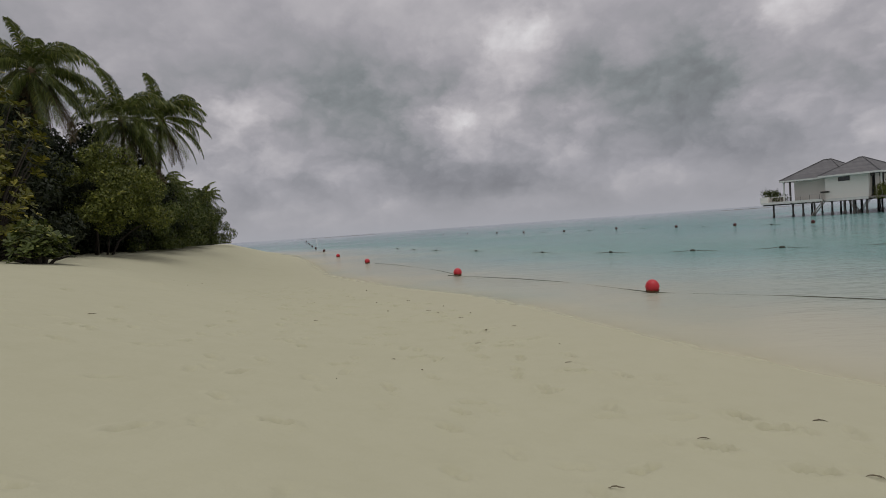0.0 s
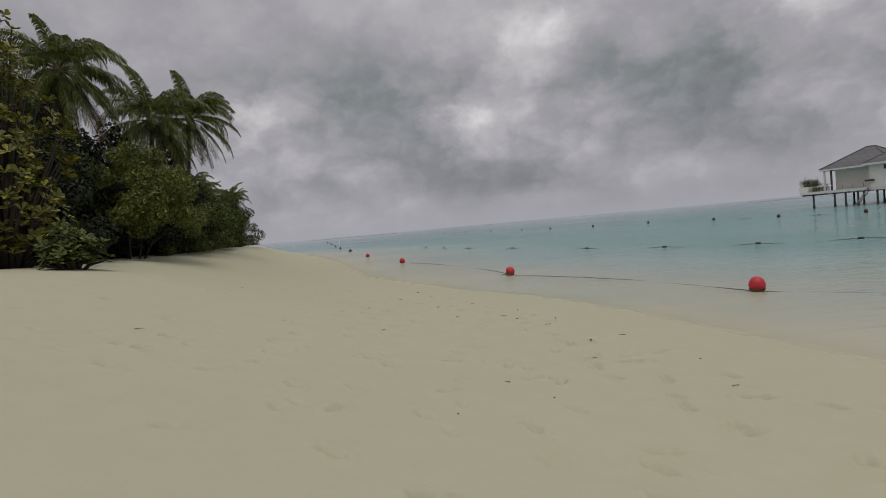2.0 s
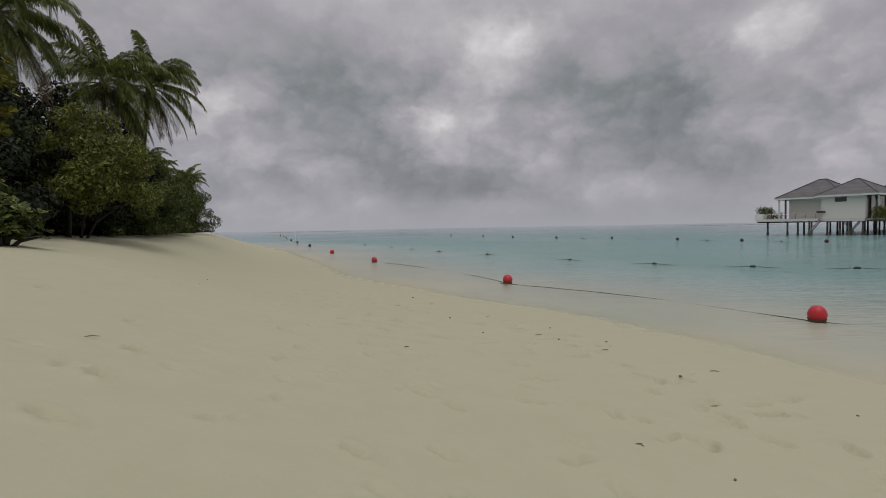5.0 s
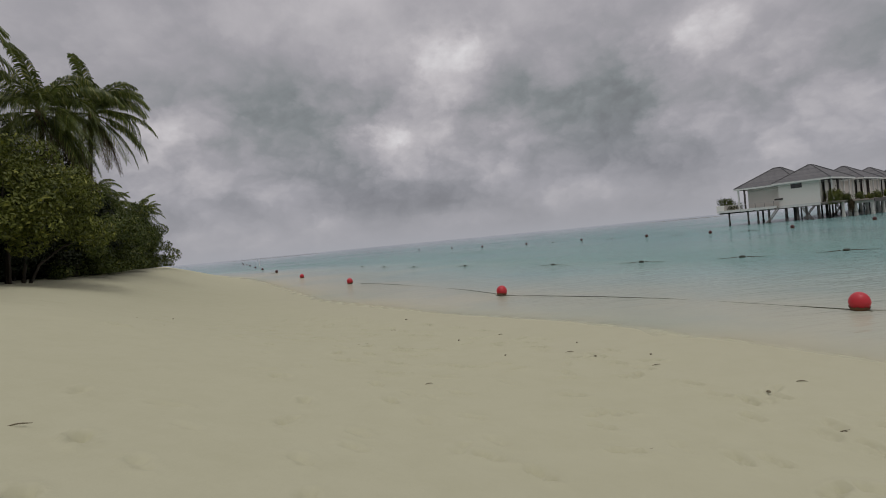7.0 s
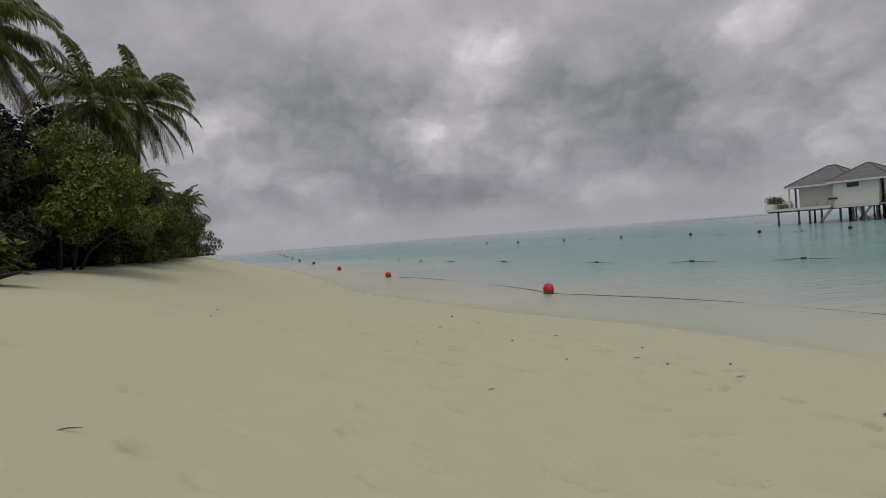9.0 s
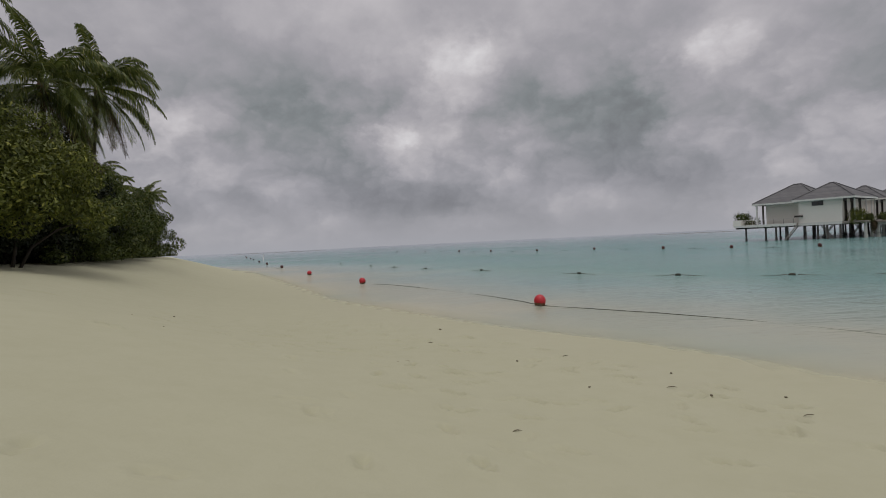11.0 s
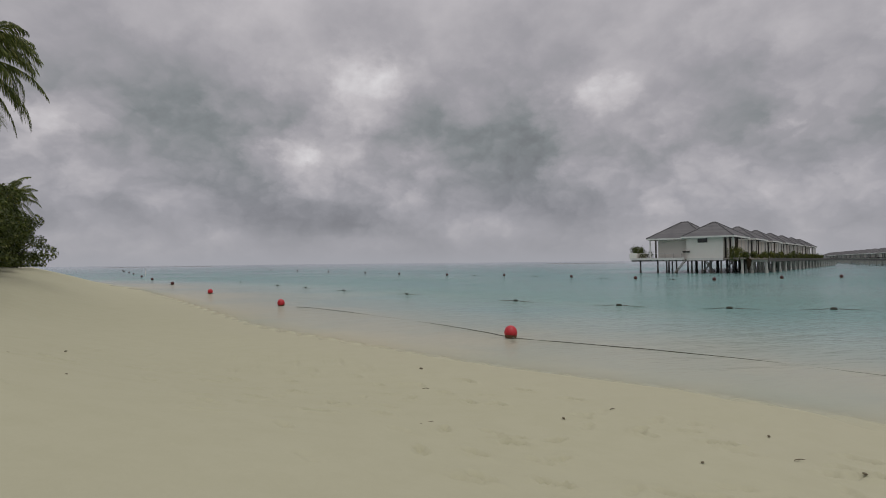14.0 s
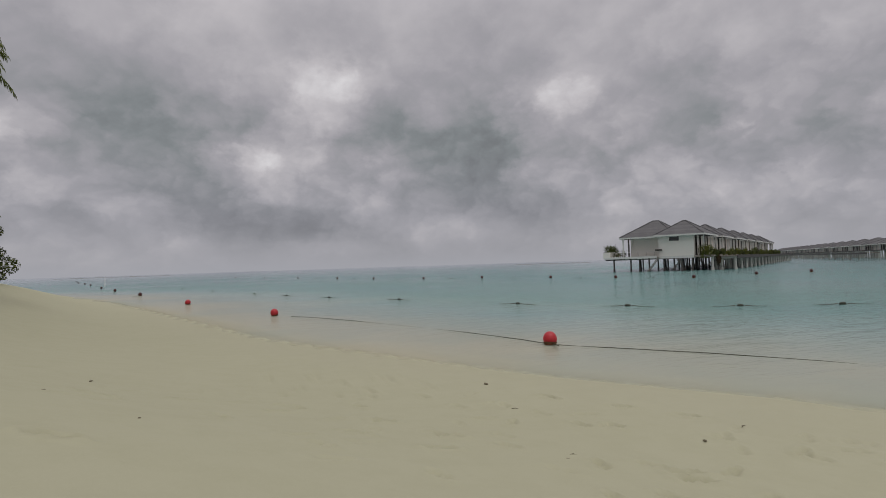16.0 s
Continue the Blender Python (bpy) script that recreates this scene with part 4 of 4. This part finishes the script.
def planter_shrub(name, P, seed, label, group, leaf=None, spread=(0.5, 0.9, 0.45), n=900, size=0.16):
    r = np.random.default_rng(seed)
    root = new(name)
    root.matrix_world = P
    q = r.normal(0, 1, (n, 3))
    q /= np.linalg.norm(q, axis=1)[:, None]
    pts = q * (r.uniform(0.3, 1.0, n) ** 0.5)[:, None] * np.array(spread) * (1 + 0.45 * np.sin(q[:, 1:2] * 7 + seed) * np.cos(q[:, :1] * 5)) + (0, 0, spread[2] * 0.7)
    leaf_cloud("crown", pts, q, size * 1.5, leaf or HEDGE_LEAF, root, seed, 0.5, 0.22)
    tubes("stem", [([(0, 0, -0.1), (0.02, 0.05, spread[2] * 0.9)], [0.03, 0.02])], BARK, root)
    return tagged(root, label, "plant", group)


def water_villa():
    """One villa on piles; x runs along the row, y across it, the origin at the near corner of the white block at water level."""
    root = new("water_villa")
    Z = 1.85
    # decks
    part("deck", box(-0.15, 12.9, -2.2, 8.6, Z - 0.2, Z, 0.02), DECK, root)
    part("deck_edge", box(-0.2, -0.15, 0.0, 8.6, Z - 0.28, Z + 0.02), TRIM, root, "white deck edge")
    part("terrace", box(-0.6, 7.0, 8.6, 10.9, Z - 0.16, Z + 0.04, 0.02), DECK, root)
    part("terrace_edge", box(-0.66, -0.6, 4.2, 10.9, Z - 0.2, Z + 0.08), TRIM, root)
    part("terrace_deck", box(-0.6, -0.16, 4.2, 8.6, Z - 0.16, Z + 0.03), DECK, root)
    for k in range(9):
        part("joist", box(-0.5, 7.0, 4.4 + k * 0.78, 4.5 + k * 0.78, Z - 0.36, Z - 0.17), PILE, root)
    # white block with its small window
    wall = part("wall", box(0.0, 0.22, 0.0, 4.1, Z - 0.05, 4.35), WALL, root)
    for a in ((0.22, 8.2, 3.9, 4.1), (8.0, 8.2, 0.2, 3.9)):
        part("wall", box(a[0], a[1], a[2], a[3], Z, 4.35), WALL, root)
    win = new("window")
    win.parent = root
    part("pane", box(-0.012, -0.004, 1.75, 2.75, 3.78, 4.2), GLASS_M, win)
    for a in ((1.7, 1.75, 3.73, 4.25), (2.75, 2.8, 3.73, 4.25), (2.22, 2.26, 3.78, 4.2), (1.75, 2.75, 4.2, 4.25), (1.75, 2.75, 3.73, 3.78)):
        part("frame", box(-0.035, -0.002, *a), DARK_WOOD, win)
    # side towards the jetty: door bays between pale panels
    for k, (a, b, kind) in enumerate(((0.22, 0.5, 0), (0.5, 1.9, 1), (1.9, 3.0, 0), (3.0, 4.4, 1), (4.4, 6.2, 0), (6.2, 7.4, 1), (7.4, 8.2, 0))):
        if kind == 0:
            part("wall_panel", box(a, b, 0.0, 0.2, Z, 4.35), WALL, root)
        else:
            dr = new("glazed_door")
            dr.parent = root
            part("pane", box(a + 0.06, b - 0.06, 0.12, 0.14, Z + 0.05, 4.05), GLASS_M, dr)
            part("curtain", box(a + 0.1, a + (b - a) * 0.42, 0.06, 0.115, Z + 0.1, 4.0), CURTAIN, dr)
            for f in ((a, a + 0.06, Z, 4.1), (b - 0.06, b, Z, 4.1), ((a + b) / 2 - 0.04, (a + b) / 2 + 0.04, Z, 4.1)):
                part("frame", box(f[0], f[1], 0.02, 0.16, f[2], f[3]), DARK_WOOD, dr)
            part("lintel", box(a, b, 0.0, 0.2, 4.1, 4.35), DARK_WOOD, dr)
    # set-back wing with a covered terrace
    for a in ((1.5, 1.7, 4.1, 8.0, Z, 4.3), (1.7, 7.5, 7.8, 8.0, Z, 4.3), (7.3, 7.5, 4.1, 7.8, Z, 4.3)):
        part("wall", box(*a), WALL, root)
    for y in (7.75, 8.45):
        part("post", box(0.0, 0.16, y, y + 0.16, Z, 4.22), DARK_WOOD if y < 8 else TRIM, root)
    for x in (0.3, 2.5, 4.8, 7.0, 8.4):
        part("post", box(x, x + 0.13, -1.1, -0.97, Z, 4.3), TRIM if x != 2.5 else DARK_WOOD, root)
    part("sill_box", box(-0.3, 0.0, 3.7, 4.5, 2.55, 2.75, 0.02), DARK_WOOD, root)
    # low balustrade on the terrace and a white planter at its end
    for k in range(6):
        part("baluster", box(-0.545, -0.515, 4.5 + k * 1.0, 4.53 + k * 1.0, Z + 0.03, Z + 0.62), PILE, root)
    part("rail", box(-0.545, -0.515, 4.4, 9.9, Z + 0.62, Z + 0.65), TRIM, root)
    part("planter", box(-0.62, 3.6, 10.1, 11.0, Z - 0.05, Z + 0.72, 0.03), WALL, root, "white walled planter")
    # roofs
    add_roof(root, -0.1, 8.6, 1.9, 8.95, 4.42, 6.6, 0.4)
    add_roof(root, -0.75, 8.7, -1.3, 4.5, 4.5, 6.3, 0.2, 3.0)
    # piles
    for x, row in ((0.3, (0.3, 1.5, 2.4, 3.6, 5.4, 6.6, 7.7, 9.9)), (6.4, (0.9, 4.6, 8.2))):
        for y in row:
            pile(root, x, y, Z - 0.2)
    for x in (0.4, 2.8, 5.2, 7.6, 10.0, 12.4):
        pile(root, x, -1.9, Z - 0.2, PALE_PILE, 0.14)
    stair(root, -0.75, 4.0, 1.6, Z - 0.05)
    stair(root, 1.2, 2.4, -1.2, Z - 0.2)
    return root


VILLA_AT = (46.2, 58.4)


def row_pose(u, v=0.0, z=0.0, turn=0.0):
    """Along and across the row of villas."""
    e, g = (math.sin(ROW), math.cos(ROW)), (-math.cos(ROW), math.sin(ROW))
    return pose(VILLA_AT[0] + e[0] * u + g[0] * v, VILLA_AT[1] + e[1] * u + g[1] * v, z, 0, 0, 90 - math.degrees(ROW) + turn)


villa = tagged(water_villa(), "white villa on piles over the lagoon with grey hipped roofs", "villa", "row of water villas")
villa.matrix_world = row_pose(0)
for k in range(1, 7):
    copy_thing(villa, row_pose(13.2 * k))
for k in range(7):
    for j, (u, s) in enumerate(((1.2, 1.0), (6.5, 0.8), (10.5, 0.8))):
        planter_shrub("planter_shrub", row_pose(13.2 * k + u, -2.1, 1.75), 200 + 3 * k + j, "leafy shrub spilling over the edge of a villa deck", "shrubs along the villa decks", (HEDGE_LEAF, PALM_LEAF, BUSH_LEAF)[(k + j) % 3], ((0.7 + 0.12 * ((k * 3 + j) % 4)) * s, 0.42, (0.45 + 0.1 * ((k + 2 * j) % 4)) * s), 560, 0.18)
for j in range(3):
    planter_shrub("planter_shrub", row_pose(-0.1 + 1.2 * j, 10.5, 2.5), 240 + j, "sparse grey-green shrub in a white planter", "shrubs in the terrace planter", HEDGE_LEAF, (0.6, 0.5, 0.6), 420, 0.14)


for j, v in enumerate((9.6, 8.9)):
    planter_shrub("planter_shrub", row_pose(0.5 + 0.5 * j, v, 1.87), 250 + j, "sparse grey-green shrub behind the terrace rail", "shrubs in the terrace planter", HEDGE_LEAF, (0.5, 0.55, 0.55), 320, 0.12)
planter_shrub("planter_shrub", row_pose(0.35, -1.3, 1.7), 260, "large drooping shrub at the corner of a villa deck", "shrubs along the villa decks", BUSH_LEAF, (0.75, 0.95, 0.85), 900, 0.2)
planter_shrub("hanging_plant", row_pose(1.5, -2.35, 0.75), 262, "brown trailing plant hanging below the deck corner", "shrubs along the villa decks", DEAD_LEAF, (0.6, 0.25, 0.65), 420, 0.2)


def jetty(name, length, m, spacing, z, label):
    """A long walkway on pairs of pale pillars with a cross beam on each pair."""
    root = new(name)
    root.matrix_world = m
    part("walkway", box(0, length, -1.0, 1.0, z - 0.16, z, 0.02), DECK, root)
    part("edge_beam", box(0, length, -1.05, -1.0, z - 0.34, z + 0.02), DARK_WOOD, root)
    k = 0
    while k * spacing < length:
        x = k * spacing + 0.4
        for y in (-0.75, 0.75):
            v, f = tube_data([(x, y, -1.6), (x, y, 0.3), (x, y, 0.31), (x, y, z - 0.4)], [0.22, 0.21, 0.15, 0.15], 8)
            mesh_object("pillar", v, f, PALE_PILE, root)
        part("cross_beam", box(x - 0.13, x + 0.13, -1.0, 1.0, z - 0.38, z - 0.165), PALE_PILE, root)
        k += 1
    return tagged(root, label, "jetty")


jetty("jetty", 100, row_pose(2.0, -3.3), 4.8, 1.72, "timber jetty on thick pale pillars beside villas")

FAR_AT, FAR_ROW = (253.0, 197.0), 227.0


def far_villa():
    """A villa of the distant row: two hipped roofs, a shaded porch and its piles."""
    root = new("water_villa")
    part("deck", box(-5, 5, -4.2, 4.5, 1.75, 1.95), DARK_WOOD, root)
    part("wall", box(-4.2, 4.2, -1.6, 4, 1.95, 3.3), WALL, root)
    for k in range(4):
        part("door", box(-3.6 + 2.1 * k, -2.5 + 2.1 * k, -1.66, -1.6, 1.95, 3.15), DARK_WOOD, root)
        part("post", box(-4.4 + 2.8 * k, -4.2 + 2.8 * k, -3.6, -3.4, 1.95, 3.3), TRIM, root)
    add_roof(root, -4.9, 4.9, -4.2, 4.8, 3.3, 4.95, 0.3)
    for x in (-4.5, -2.2, 0.0, 2.2, 4.5):
        for y in (-3.8, 3.0):
            pile(root, x, y, 1.75, PALE_PILE, 0.17)
    return root


fv = tagged(far_villa(), "distant white water villa with grey hipped roof and dark porch", "villa", "far row of water villas")
fr = radians(FAR_ROW)
for k in range(18):
    m = pose(FAR_AT[0] + math.sin(fr) * 13.5 * (k - 3), FAR_AT[1] + math.cos(fr) * 13.5 * (k - 3), 0, 0, 0, 90 - FAR_ROW)
    if k == 0:
        fv.matrix_world = m
    else:
        copy_thing(fv, m)
jetty("jetty", 240, pose(FAR_AT[0] + 25.7, FAR_AT[1] + 39.0, 0, 0, 0, 90 - FAR_ROW), 15.0, 1.45, "long distant jetty on pale pillars leading along villas")


# ---- low reef and land on the horizon ----
def low_land(name, az0, az1, dist, height, mat, label, seed):
    r = np.random.default_rng(seed)
    V, F = [], []
    n = 60
    for i in range(n + 1):
        a = radians(az0 + (az1 - az0) * i / n)
        d = dist + 6 * math.sin(i * 0.7)
        h = height * (0.35 + 0.65 * abs(math.sin(i * 0.9 + seed) * math.sin(i * 0.37))) * min(1, 6 * min(i, n - i) / n + 0.1) + r.uniform(0, 0.15)
        for off, zz in ((-7, -1.0), (-2.5, h * 0.7), (0, h), (3, h * 0.6), (8, -1.0)):
            V.append((math.sin(a) * (d + off), math.cos(a) * (d + off), zz))
    for i in range(n):
        for k in range(4):
            o = i * 5 + k
            F.append((o, o + 5, o + 6, o + 1))
    return tagged(mesh_object(name, V, F, mat), label, "reef", kind="structure")


low_land("reef_east", 27, 35, 420, 0.4, STONE, "low dark reef line on the horizon", 1)
low_land("reef_west", -15.5, -6, 620, 0.45, STONE, "faint low sandbank and reef on the horizon", 2)


# ---- small things on the sand ----
def ground_at(x, y):
    return float(land(x, y))


def weed_stalk(L, bend, seed):
    """A dry, curled stalk of weed with a frayed end."""
    r = np.random.default_rng(seed)
    pts = [(L * (t - 0.5), bend * L * math.sin(t * 3.0) + r.normal(0, 0.004), 0.003 + 0.006 * math.sin(t * 3.1)) for t in np.linspace(0, 1, 9)]
    list_of = [(pts, [0.0015 + 0.0028 * math.sin(math.pi * k / 8) for k in range(9)])]
    for k in range(1):
        p = pts[5]
        list_of.append(([p, (p[0] + r.normal(0, 0.03), p[1] + r.normal(0, 0.02), p[2] + 0.003)], [0.004, 0.001]))
    return tubes("weed_stalk", list_of, TWIG, None, 5)


def coral_bit(seed, size):
    """A small knobbly fragment of dead coral or husk."""
    r = np.random.default_rng(seed)
    bm = bmesh.new()
    bmesh.ops.create_icosphere(bm, subdivisions=2, radius=size)
    for v in bm.verts:
        k = 1 + 0.35 * noise.noise(v.co * 40 + Vector((seed, 0, 0)))
        v.co = Vector((v.co.x * 1.5 * k, v.co.y * k, v.co.z * 0.7 * k + size * 0.45))
    return part("coral_fragment", bm, TWIG, None, smooth=True)


for i, (x, y, L, bend, turn) in enumerate(((-4.67, 7.0, 0.20, 0.06, 6), (-1.05, 7.15, 0.13, 0.12, -10), (0.34, 7.17, 0.12, 0.1, -15), (-0.69, 6.25, 0.10, 0.3, -40), (1.69, 3.65, 0.12, 0.15, -20), (0.86, 2.93, 0.13, 0.15, -12), (2.64, 3.87, 0.14, 0.2, -20), (2.35, 3.0, 0.13, 0.25, -30), (-3.0, 11.94, 0.16, 0.1, 8), (-0.4, 10.45, 0.16, 0.15, -8), (-2.56, 13.68, 0.13, 0.2, -20), (0.2, 9.4, 0.15, 0.1, 5), (1.0, 8.3, 0.14, 0.2, -25), (1.28, 5.93, 0.09, 0.2, 0), (-2.3, 9.2, 0.12, 0.15, 14), (-0.9, 12.2, 0.12, 0.1, 20))):
    w = weed_stalk(L * 0.68, bend, 300 + i)
    w.matrix_world = pose(x, y, ground_at(x, y), 0, 0, turn)
    tagged(w, "thin dry brown stalk of weed lying on sand", "seaweed", "washed-up weed stalks")
for i, (x, y, size) in enumerate(((-2.13, 4.83, 0.016), (-0.33, 5.75, 0.014), (0.55, 8.15, 0.026), (-1.14, 5.21, 0.012), (-6.85, 15.07, 0.022), (-6.0, 12.44, 0.018), (-2.26, 15.05, 0.040), (-3.1, 11.84, 0.030), (-6.81, 13.43, 0.02), (-0.1, 11.0, 0.022), (-1.6, 12.0, 0.025), (0.4, 9.9, 0.02), (-1.2, 10.6, 0.02), (-0.2, 10.1, 0.025), (1.4, 6.9, 0.015))):
    q = coral_bit(400 + i, size * 0.55)
    q.matrix_world = pose(x, y, ground_at(x, y), 0, 0, 47 * i)
    tagged(q, "small dark fragment of coral lying on sand", "coral fragment", "coral fragments on the beach")


def dead_limb():
    """A bleached, forked limb lying under the bushes."""
    r0 = [(0, 0, 0.02), (0.15, 0.1, 0.35), (0.42, 0.12, 0.62), (0.55, 0.1, 1.0), (0.5, 0.2, 1.5)]
    r1 = [(0.42, 0.12, 0.62), (0.75, -0.05, 0.7), (0.95, 0.0, 0.95)]
    return tubes("dead_limb", [(r0, [0.09, 0.075, 0.06, 0.045, 0.02]), (r1, [0.05, 0.04, 0.015])], PALE_BARK, None, 8)


limb = dead_limb()
limb.matrix_world = pose(-12.9, 17.3, ground_at(-12.9, 17.3), 25, 30, 20) @ Matrix.Scale(0.55, 4)
tagged(limb, "pale bleached limb standing at the foot of bushes", "branch")
